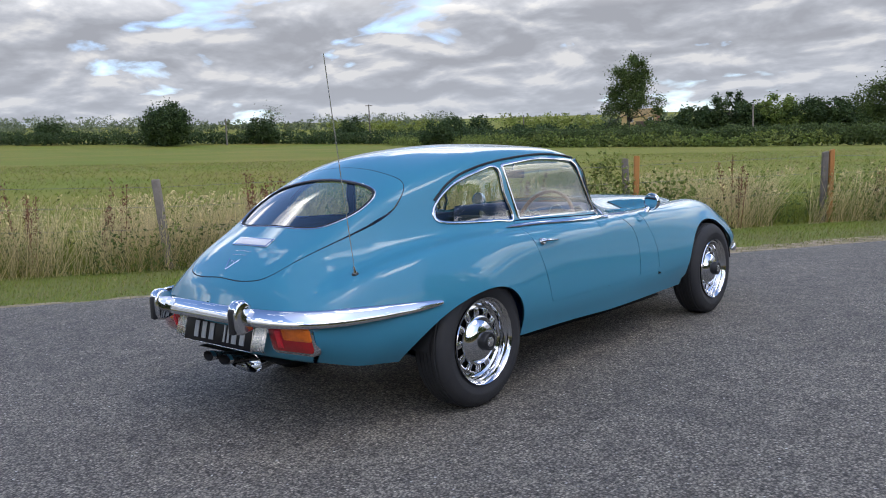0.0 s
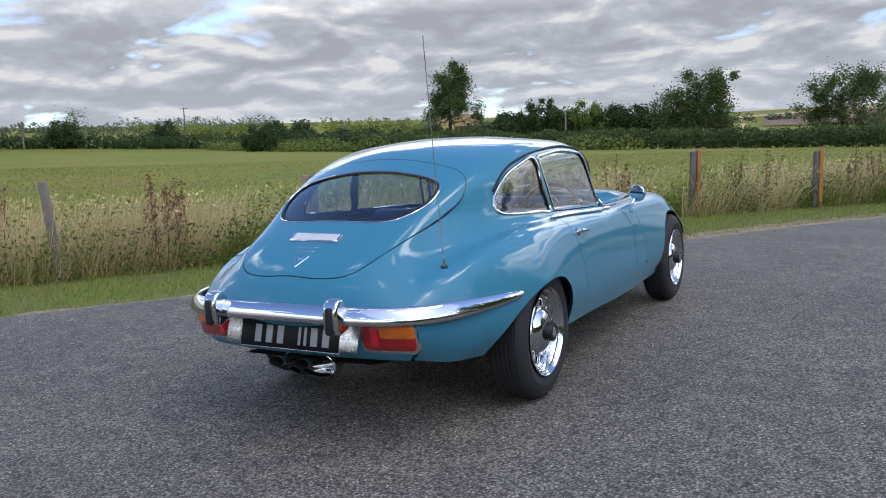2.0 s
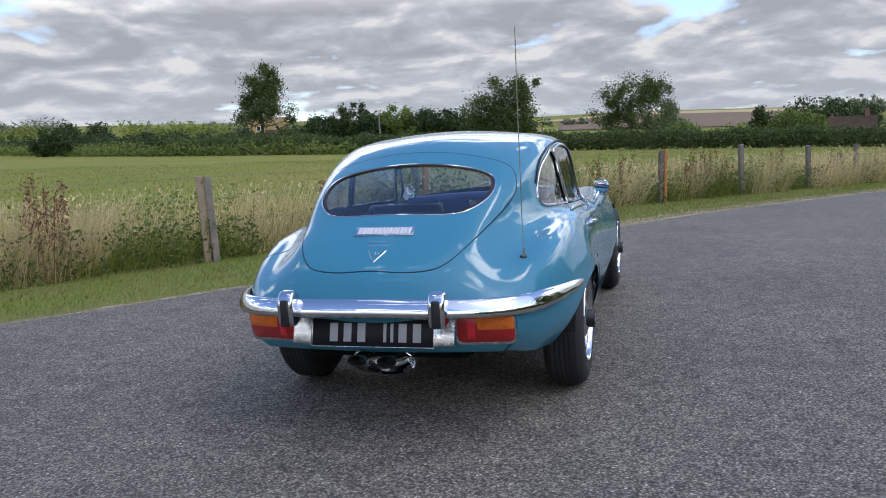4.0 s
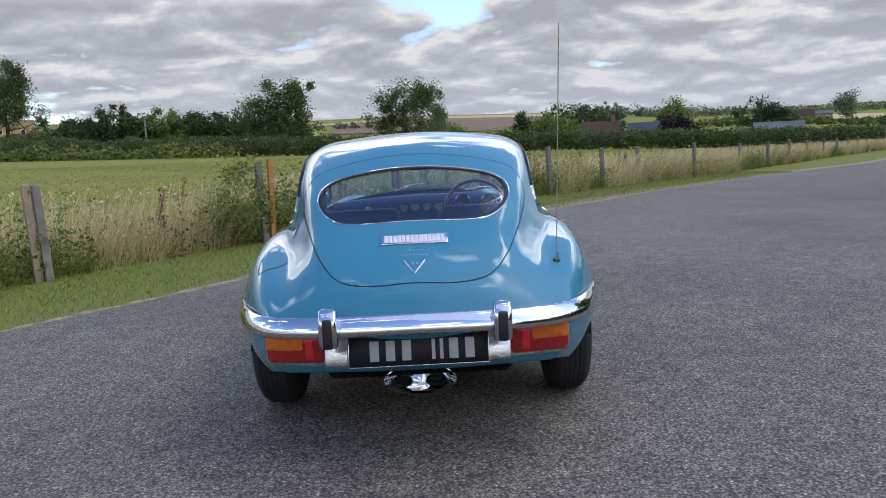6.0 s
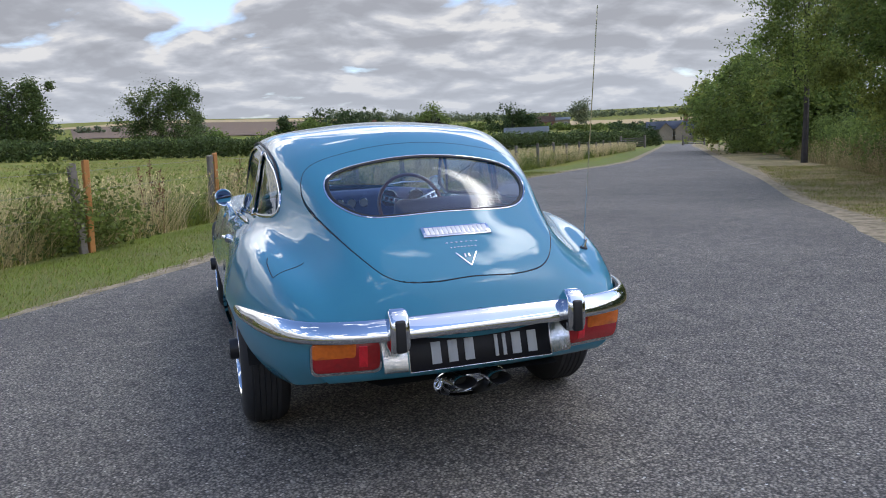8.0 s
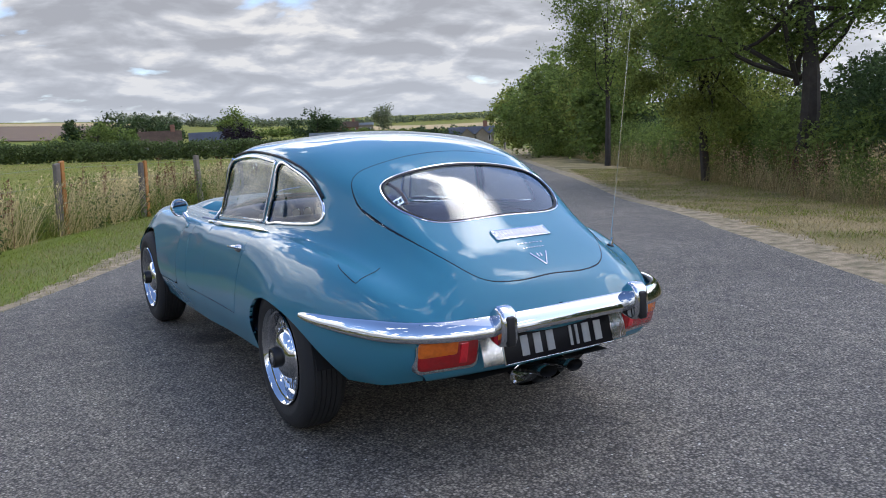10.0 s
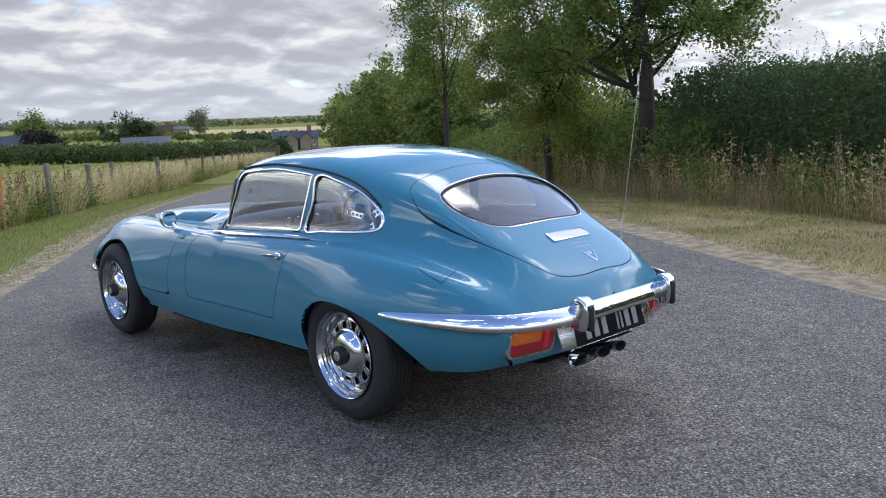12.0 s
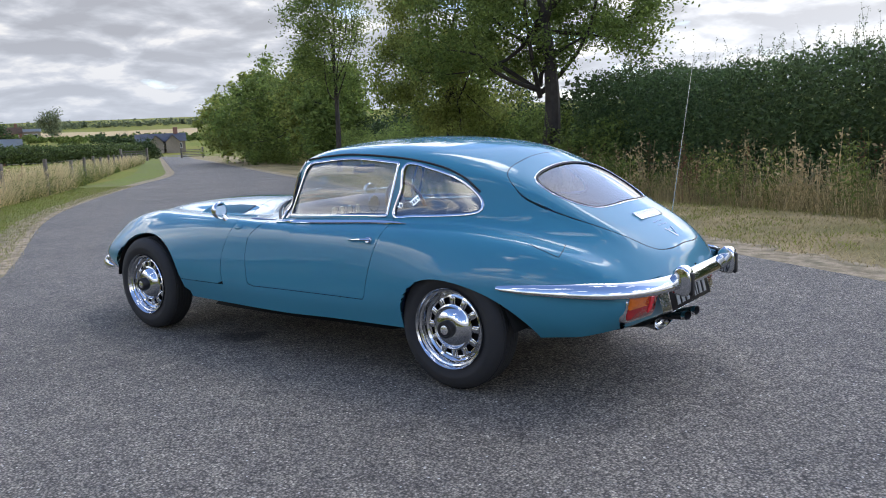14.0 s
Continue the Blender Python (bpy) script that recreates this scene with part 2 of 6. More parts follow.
def sweep(bm, path, profile, ups=None, closed=False, scales=None, caps=True):
    """Sweeps a closed profile of (side, up) along a path."""
    n = len(path)
    path = [Vector(p) for p in path]
    rings = []
    for i in range(n):
        if closed:
            t = (path[(i + 1) % n] - path[i - 1]).normalized()
        else:
            t = (path[min(i + 1, n - 1)] - path[max(i - 1, 0)]).normalized()
        up = Vector(ups[i]) if ups else Vector((0, 0, 1))
        side = t.cross(up).normalized()
        up = side.cross(t).normalized()
        s = scales[i] if scales else 1.0
        rings.append([bm.verts.new(path[i] + side * a * s + up * b * s) for a, b in profile])
    k = len(profile)
    for i in range(n if closed else n - 1):
        a, b = rings[i], rings[(i + 1) % n]
        for j in range(k):
            bm.faces.new((a[j], a[(j + 1) % k], b[(j + 1) % k], b[j]))
    if caps and not closed:
        bm.faces.new(rings[0])
        bm.faces.new(rings[-1])
    return bm


def ring_profile(rx, ry, k=8):
    return [(rx * math.cos(2 * math.pi * i / k), ry * math.sin(2 * math.pi * i / k)) for i in range(k)]


def pchip(xs, ys):
    """Monotone cubic through the given values."""
    xs, ys = np.array(xs, float), np.array(ys, float)
    h, d = np.diff(xs), np.diff(ys) / np.diff(xs)
    m = np.zeros(len(xs))
    for i in range(1, len(xs) - 1):
        if d[i - 1] * d[i] > 0:
            w1, w2 = 2 * h[i] + h[i - 1], h[i] + 2 * h[i - 1]
            m[i] = (w1 + w2) / (w1 / d[i - 1] + w2 / d[i])
    m[0], m[-1] = d[0], d[-1]

    def f(x):
        x = np.clip(x, xs[0], xs[-1])
        i = np.clip(np.searchsorted(xs, x, side="right") - 1, 0, len(xs) - 2)
        t = (x - xs[i]) / h[i]
        return ((1 + 2 * t) * (1 - t) ** 2 * ys[i] + t * (1 - t) ** 2 * h[i] * m[i] + t * t * (3 - 2 * t) * ys[i + 1] + t * t * (t - 1) * h[i] * m[i + 1])
    return f


def spline(points, n, closed=False):
    """Catmull-Rom through a few points, n steps in all, evenly spaced."""
    p = [np.array(q, float) for q in points]
    k = len(p)
    out = []
    segs = k if closed else k - 1
    for i in range(segs):
        a, b, c, d = (p[(i - 1) % k], p[i], p[(i + 1) % k], p[(i + 2) % k]) if closed else (p[max(i - 1, 0)], p[i], p[i + 1], p[min(i + 2, k - 1)])
        for s in range(24):
            t = s / 24
            out.append(0.5 * (2 * b + (c - a) * t + (2 * a - 5 * b + 4 * c - d) * t * t + (3 * b - a - 3 * c + d) * t ** 3))
    out.append(p[0] if closed else p[-1])
    out = np.array(out)
    dist = np.concatenate([[0], np.cumsum(np.linalg.norm(np.diff(out, axis=0), axis=1))])
    want = np.linspace(0, dist[-1], n + 1)
    res = np.stack([np.interp(want, dist, out[:, j]) for j in range(out.shape[1])], 1)
    return res[:-1] if closed else res


def rounded(points, radius, n=6):
    """A closed outline with its corners rounded. radius: one for all, or one each."""
    out, k = [], len(points)
    for i in range(k):
        p, a, b = np.array(points[i], float), np.array(points[i - 1], float), np.array(points[(i + 1) % k], float)
        r = radius[i] if isinstance(radius, (list, tuple)) else radius
        u, v = (a - p) / np.linalg.norm(a - p), (b - p) / np.linalg.norm(b - p)
        for s in range(n + 1):
            t = s / n
            out.append((1 - t) ** 2 * (p + u * r) + 2 * t * (1 - t) * p + t * t * (p + v * r))
    return np.array(out)


def outline_distance(poly):
    """Signed distance to a closed outline, below zero inside it."""
    a = np.array(poly, float)
    b = np.roll(a, -1, axis=0)
    e = b - a
    ll = (e ** 2).sum(1) + 1e-12

    def f(x, y):
        p = np.array((x, y))
        t = np.clip(((p - a) * e).sum(1) / ll, 0, 1)
        d = np.sqrt((((a + e * t[:, None]) - p) ** 2).sum(1).min())
        c = (a[:, 1] > y) != (b[:, 1] > y)
        xx = a[:, 0] + (y - a[:, 1]) / np.where(c, b[:, 1] - a[:, 1], 1) * e[:, 0]
        return -d if (c & (x < xx)).sum() % 2 else d
    return f


# ---- the ground ----
def ground_z(x, y):
    r = math.hypot(x, y)
    s = min(max((r - 5) / 9, 0), 1)
    s = s * s * (3 - 2 * s)
    z = s * (-0.03 * max(min(x, 260), -420) - 0.003 * min(y, 200))
    if r > 140:
        z += min(r - 140, 900) * 0.031 * min((r - 140) / 60, 1)
    if r > 240 and y > 0:
        z += (min(r, 500) - 240) * 0.018 * min(max(1.7 - abs(x / y - 0.06) / 0.13, 0), 1)
    return z


ROAD_LEFT = [(-30, -36), (-4.7, -0.2), (-0.3, 6.1), (4.6, 14.3), (12.4, 23.9), (20.6, 33.5), (33, 52), (64, 99), (84, 130)]
ROAD_RIGHT = [(-17, -36), (3.3, -1.0), (6.7, 4.5), (14.0, 15.1), (19.4, 23.5), (24.9, 32.0), (36.6, 49.8), (50.6, 71.2), (65.9, 94.9), (93, 134)]


def ground_sheet(material):
    rings, seg = [0.0], 120
    r = 1.5
    while r < 3500:
        rings.append(r)
        r *= 1.09
    verts, faces = [], []
    for r in rings:
        for k in range(seg):
            a = 2 * math.pi * k / seg
            x, y = r * math.sin(a), r * math.cos(a)
            verts.append((x, y, ground_z(x, y) - 0.02))
    for i in range(len(rings) - 1):
        for k in range(seg):
            a, b = i * seg, (i + 1) * seg
            faces.append((a + k, b + k, b + (k + 1) % seg, a + (k + 1) % seg))
    return tagged(mesh_object("ground", verts, faces, material), "gently sloping grass field reaching the horizon", "ground", kind="structure")


def edge_noise(x, y, amount, size):
    return amount * (noise.noise((x / size, y / size, 3.3)) + 0.5 * noise.noise((x / size * 3, y / size * 3, 7.7)))


def strip(name, left, right, n, across, material, label, lift, ragged=0.0, fall=0.0, crisp=0.0):
    """A sheet between two lines, lying on the ground."""
    a, b = spline(left, n), spline(right, n)
    verts, faces = [], []
    for i in range(n + 1):
        for j in range(across + 1):
            t = j / across if not crisp or j not in (1, across - 1) else (crisp if j == 1 else 1 - crisp)
            x, y = a[i] * (1 - t) + b[i] * t
            if ragged and j in (0, across):
                d = (b[i] - a[i]) / np.linalg.norm(b[i] - a[i]) * edge_noise(x, y, ragged, 0.35)
                x, y = x + d[0], y + d[1]
            dip = fall if j in (0, across) else 0
            verts.append((x, y, ground_z(x, y) + lift - dip))
    w = across + 1
    for i in range(n):
        for j in range(across):
            faces.append((i * w + j, i * w + j + 1, (i + 1) * w + j + 1, (i + 1) * w + j))
    return tagged(mesh_object(name, verts, faces, material), label, name, kind="structure")


# ---- the car: one master skin, from which the panels are cut ----
# stations along the car (rear axle 0, nose forward) and the lines that run along it
ST = [-1.0, -0.95, -0.85, -0.6, -0.3, 0, 0.3, 0.6, 1.0, 1.3, 1.76, 1.85, 2.2, 2.67, 3.1, 3.45, 3.62]
LINES = {
    "warp": pchip(ST, [0.15, 0.14, 0.12, 0.06, 0, 0, 0, 0, -0.05, -0.13, -0.42, -0.40, -0.2, -0.03, 0, 0, 0]),
    "bottom_x": pchip(ST, [0.525, 0.550, 0.590, 0.645, 0.705, 0.745, 0.765, 0.757, 0.75, 0.75, 0.75, 0.75, 0.745, 0.72, 0.64, 0.42, 0.15]),
    "bottom_z": pchip(ST, [0.368, 0.356, 0.338, 0.318, 0.303, 0.296, 0.292, 0.286, 0.277, 0.270, 0.268, 0.268, 0.276, 0.285, 0.30, 0.36, 0.42]),
    "flank_x": pchip(ST, [0.585, 0.615, 0.665, 0.738, 0.790, 0.825, 0.813, 0.797, 0.788, 0.786, 0.785, 0.785, 0.79, 0.80, 0.75, 0.57, 0.24]),
    "flank_z": pchip(ST, [0.48, 0.48, 0.49, 0.50, 0.52, 0.53, 0.49, 0.45, 0.44, 0.44, 0.44, 0.44, 0.46, 0.50, 0.50, 0.49, 0.48]),
    "shoulder_x": pchip(ST, [0.555, 0.583, 0.622, 0.672, 0.709, 0.735, 0.748, 0.750, 0.742, 0.738, 0.735, 0.73, 0.72, 0.69, 0.61, 0.42, 0.18]),
    "shoulder_z": pchip(ST, [0.550, 0.580, 0.642, 0.720, 0.766, 0.782, 0.772, 0.752, 0.745, 0.745, 0.75, 0.755, 0.765, 0.765, 0.70, 0.61, 0.54]),
    "belt_x": pchip(ST, [0.465, 0.485, 0.510, 0.540, 0.578, 0.613, 0.637, 0.645, 0.655, 0.658, 0.655, 0.645, 0.60, 0.56, 0.48, 0.33, 0.14]),
    "belt_z": pchip(ST, [0.575, 0.625, 0.682, 0.744, 0.802, 0.846, 0.853, 0.850, 0.832, 0.815, 0.805, 0.805, 0.815, 0.825, 0.76, 0.65, 0.555]),
    "pane_x": pchip(ST, [0.410, 0.420, 0.435, 0.460, 0.508, 0.568, 0.60, 0.605, 0.607, 0.605, 0.50, 0.48, 0.44, 0.42, 0.36, 0.25, 0.10]),
    "pane_z": pchip(ST, [0.583, 0.650, 0.722, 0.808, 0.908, 0.976, 1.0, 1.005, 1.0, 0.985, 0.845, 0.82, 0.80, 0.805, 0.75, 0.645, 0.56]),
    "rail_x": pchip(ST, [0.30, 0.31, 0.34, 0.39, 0.45, 0.50, 0.53, 0.54, 0.545, 0.54, 0.33, 0.31, 0.30, 0.29, 0.25, 0.17, 0.07]),
    "rail_z": pchip(ST, [0.588, 0.675, 0.765, 0.89, 1.030, 1.130, 1.190, 1.208, 1.203, 1.160, 0.87, 0.855, 0.85, 0.84, 0.78, 0.665, 0.565]),
    "crest_z": pchip(ST, [0.59, 0.69, 0.775, 0.925, 1.100, 1.222, 1.262, 1.277, 1.266, 1.215, 0.885, 0.887, 0.882, 0.858, 0.79, 0.68, 0.572]),
}
NU, NV = 210, 66


def car_section(s):
    g = {k: float(f(s)) for k, f in LINES.items()}
    pts = [(g[k + "_x"], g[k + "_z"]) for k in ("bottom", "flank", "shoulder", "belt", "pane", "rail")]
    pts.append((g["rail_x"] * 0.52, g["crest_z"] - (g["crest_z"] - g["rail_z"]) * 0.24))
    pts += [(0.0, g["crest_z"]), (-pts[-1][0], pts[-1][1])]
    return pts, g["warp"]


def master_skin():
    """The whole outer skin as arrays: places, station and girth of each vertex, faces."""
    ss = []
    for a, b, n in ((-1.0, -0.9, 22), (-0.9, 0.6, 84), (0.6, 1.3, 26), (1.3, 1.9, 30), (1.9, 3.62, 60)):
        ss += list(np.linspace(a, b, n, endpoint=False))
    ss.append(3.62)
    rows = []
    for s in ss:
        pts, warp = car_section(s)
        p = [np.array(q) for q in pts]
        # the lower edge turns under behind the rear wheels
        under = min(max((-0.1 - s) / 0.3, 0), 1)
        p = [2 * p[0] - p[1] - np.array((0.16 * under, -0.10 * under))] + p
        row = []
        for j in range(NV + 1):
            v = j / NV * 7
            i = min(int(v), 6)
            t = v - i
            a, b, c, d = p[i], p[i + 1], p[i + 2], p[i + 3]
            x, z = 0.5 * (2 * b + (c - a) * t + (2 * a - 5 * b + 4 * c - d) * t * t + (3 * b - a - 3 * c + d) * t ** 3)
            x = max(x, 0.0) if j < NV else 0.0
            y = s + warp * min(abs(x) / 0.65, 1.1) ** 2
            y += max(0.47 - z, 0) * 0.75 * min(max((-0.75 - s) / 0.25, 0), 1)
            row.append((x, y, z, s, v))
        rows.append(row)
    verts, extra, faces = [], [], []
    w = 2 * NV + 1
    for row in rows:
        for j in range(w):
            x, y, z, s, v = row[j] if j <= NV else row[2 * NV - j]
            verts.append((x if j <= NV else -x, y, z))
            extra.append((s, v))
    for i in range(len(rows) - 1):
        for j in range(w - 1):
            a = i * w + j
            faces.append((a, a + 1, a + w + 1, a + w))
    # smooth over the grid to fair the lines
    arr = np.array(verts).reshape(len(rows), w, 3)
    for _ in range(6):
        b = arr.copy()
        b[1:-1] = 0.25 * arr[:-2] + 0.5 * arr[1:-1] + 0.25 * arr[2:]
        c = b.copy()
        c[:, 1:-1] = 0.25 * b[:, :-2] + 0.5 * b[:, 1:-1] + 0.25 * b[:, 2:]
        arr = c
    return arr.reshape(-1, 3), extra, faces


SKIN_V, SKIN_X, SKIN_F = master_skin()
SKIN_TREE = mathutils_bvh.FromPolygons([tuple(v) for v in SKIN_V], SKIN_F)


def on_side(y, z, side=1, off=0.0):
    """The place on the car's flank at a given length and height, and its normal."""
    hit = SKIN_TREE.ray_cast(Vector((2.0 * side, y, z)), Vector((-side, 0, 0)))
    if hit[0] is None:
        hit = SKIN_TREE.find_nearest(Vector((0.7 * side, y, z)))
    n = hit[1] if hit[1].x * side > 0 else -hit[1]
    return hit[0] + n * off, n


def on_top(x, y, off=0.0):
    hit = SKIN_TREE.ray_cast(Vector((x, y, 3)), Vector((0, 0, -1)))
    if hit[0] is None:
        hit = SKIN_TREE.find_nearest(Vector((x, y, 0.8)))
    n = hit[1] if hit[1].z > 0 else -hit[1]
    return hit[0] + n * off, n


# outlines: side ones as (length, height), those on the tail as (across, length)
DOOR = rounded([(0.555, 0.425), (0.50, 0.70), (0.43, 0.86), (1.36, 0.86), (1.555, 0.72), (1.575, 0.60), (1.54, 0.415)], [0.012, 0.18, 0.02, 0.03, 0.05, 0.08, 0.02])
DOOR_PANE = rounded([(0.495, 0.868), (0.445, 1.150), (0.80, 1.182), (1.150, 1.150), (1.285, 0.842)], [0.012, 0.012, 0.15, 0.05, 0.012])
QUARTER_PANE = spline([(0.445, 0.872), (0.415, 1.00), (0.395, 1.142), (0.22, 1.118), (0.06, 1.065), (-0.06, 0.985), (-0.092, 0.925), (-0.05, 0.893), (0.10, 0.880), (0.30, 0.873)], 90, True)
HATCH = spline([(0, -0.932), (0.16, -0.927), (0.29, -0.882), (0.37, -0.76), (0.425, -0.58), (0.475, -0.38), (0.488, -0.25), (0.44, -0.17), (0.28, -0.155), (0, -0.15),
                (-0.28, -0.155), (-0.44, -0.17), (-0.488, -0.25), (-0.475, -0.38), (-0.425, -0.58), (-0.37, -0.76), (-0.29, -0.882), (-0.16, -0.927)], 140, True)
REAR_PANE = spline([(0, -0.625), (0.18, -0.618), (0.30, -0.585), (0.375, -0.50), (0.41, -0.40), (0.395, -0.31), (0.32, -0.275), (0.17, -0.265), (0, -0.262),
                    (-0.17, -0.265), (-0.32, -0.275), (-0.395, -0.31), (-0.41, -0.40), (-0.375, -0.50), (-0.30, -0.585), (-0.18, -0.618)], 120, True)
d_door, d_pane, d_quarter = outline_distance(DOOR), outline_distance(DOOR_PANE), outline_distance(QUARTER_PANE)
d_hatch, d_rear = outline_distance(HATCH), outline_distance(REAR_PANE)


def d_arch(y, z):
    dy, h = y - 0.03, max(z - 0.31, 0)
    r = (abs(dy) / 0.27) ** 2.5 + (h / 0.272) ** 2.5 - 1 if dy > 0 else (abs(dy) / 0.505) ** 1.75 + (h / 0.272) ** 1.75 - 1
    f = math.hypot((y - 2.625) / (0.45 if y > 2.625 else 0.40), (z - 0.33) / 0.355) - 1 if z > 0.33 else abs(y - 2.625) / 0.45 - 1
    return min(r * 0.2, f * 0.38)


def d_bonnet(x, y, z):
    if z > 0.78 and abs(x) < 0.70:
        edge = 1.70 + 0.27 * (1 - (min(abs(x), 0.70) / 0.70) ** 2)
    else:
        edge = 1.70 + 0.10 * math.sin(min(max((0.80 - z) / 0.40, 0), 1) * 2.2)
    return max(edge - y, 0.40 - z)


def iso_cut(bm, value):
    """Cuts the faces along the line where value is zero. Returns each vertex's value."""
    val = {v: value(v) for v in bm.verts}
    for v in val:
        if abs(val[v]) < 0.0007:
            val[v] = 0.0
    for e in list(bm.edges):
        a, b = e.verts
        fa, fb = val[a], val[b]
        if fa * fb < 0:
            ne, nv = bmesh.utils.edge_split(e, a, fa / (fa - fb))
            val[nv] = 0.0
    for f in list(bm.faces):
        zero = [v for v in f.verts if val[v] == 0.0]
        if len(zero) == 2 and len(f.verts) > 3:
            a, b = zero
            if any(val[v] > 0 for v in f.verts) and any(val[v] < 0 for v in f.verts):
                try:
                    bmesh.utils.face_split(f, a, b)
                except ValueError:
                    pass
    return val


def face_value(f, val):
    return sum(val[v] for v in f.verts)


def skin_bm():
    bm = bmesh.new()
    ls, lv = bm.verts.layers.float.new("station"), bm.verts.layers.float.new("girth")
    ln = bm.verts.layers.float_vector.new("normal")
    vs = []
    for p, (s, v) in zip(SKIN_V, SKIN_X):
        q = bm.verts.new(p)
        q[ls], q[lv] = s, v
        vs.append(q)
    for f in SKIN_F:
        try:
            bm.faces.new([vs[i] for i in f])
        except ValueError:
            pass
    bm.normal_update()
    for v in bm.verts:
        n = v.normal.copy()
        c = Vector((0, v.co.y, 0.6))
        if n.dot(v.co - c) < 0:
            n = -n
        v[ln] = n
    return bm


def keep(bm, value, inside, gap=0.0):
    """Cuts along value = ±gap and keeps one side."""
    g = -gap if inside else gap
    val = iso_cut(bm, lambda v: value(v) - g)
    bad = [f for f in bm.faces if (face_value(f, val) > 0) == inside]
    bmesh.ops.delete(bm, geom=bad, context="FACES")
    return bm


def flange(bm, depth=0.014):
    """Turns the free edges inwards, so that a panel shows its thickness."""
    ln = bm.verts.layers.float_vector["normal"]
    edges = [e for e in bm.edges if len(e.link_faces) == 1]
    twin = {}
    for e in edges:
        for v in e.verts:
            if v not in twin:
                twin[v] = bm.verts.new(v.co - v[ln] * depth)
                twin[v][ln] = v[ln]
    for e in edges:
        a, b = e.verts
        bm.faces.new((a, b, twin[b], twin[a]))


def skin_part(name, bm, material, parent, label="", turn_in=True):
    ln = bm.verts.layers.float_vector["normal"]
    main = len(bm.faces)
    if turn_in:
        flange(bm)
    bm.verts.index_update()
    normals = [tuple(Vector(v[ln]).normalized()) for v in bm.verts]
    bm.normal_update()
    for f in bm.faces:
        n = Vector(f.verts[0][ln])
        if f.normal.dot(n) < -0.2:
            f.normal_flip()
    bm.faces.index_update()
    me = bpy.data.meshes.new(name)
    bm.to_mesh(me)
    bm.free()
    me.polygons.foreach_set("use_smooth", [i < main for i in range(len(me.polygons))])
    per_loop = [None] * len(me.loops)
    for p in me.polygons:
        for li in p.loop_indices:
            per_loop[li] = normals[me.loops[li].vertex_index] if p.index < main else tuple(p.normal)
    me.normals_split_custom_set(per_loop)
    me.materials.append(material)
    ob = new(name, me)
    ob.parent = parent
    if label:
        tagged(ob, label)
    return ob


def on_flank(v):
    return abs(v.co.x) > 0.40 and v.co.y > -0.7


car = thing("coupe_car", "light blue vintage two-door coupe with chrome bumpers, parked on the asphalt", "car")


def v_door(v):
    return d_door(v.co.y, v.co.z) if on_flank(v) else 1.0


def v_pane(v):
    return min(d_pane(v.co.y, v.co.z), d_quarter(v.co.y, v.co.z)) if on_flank(v) and v.co.z > 0.8 else 1.0


def v_screen(v, ls, lv):
    s, g = v[ls], v[lv]
    if s < 1.1 or s > 2.0:
        return 1.0
    return max(1.335 - s, s - 1.735, (3.35 - g) * 0.12)


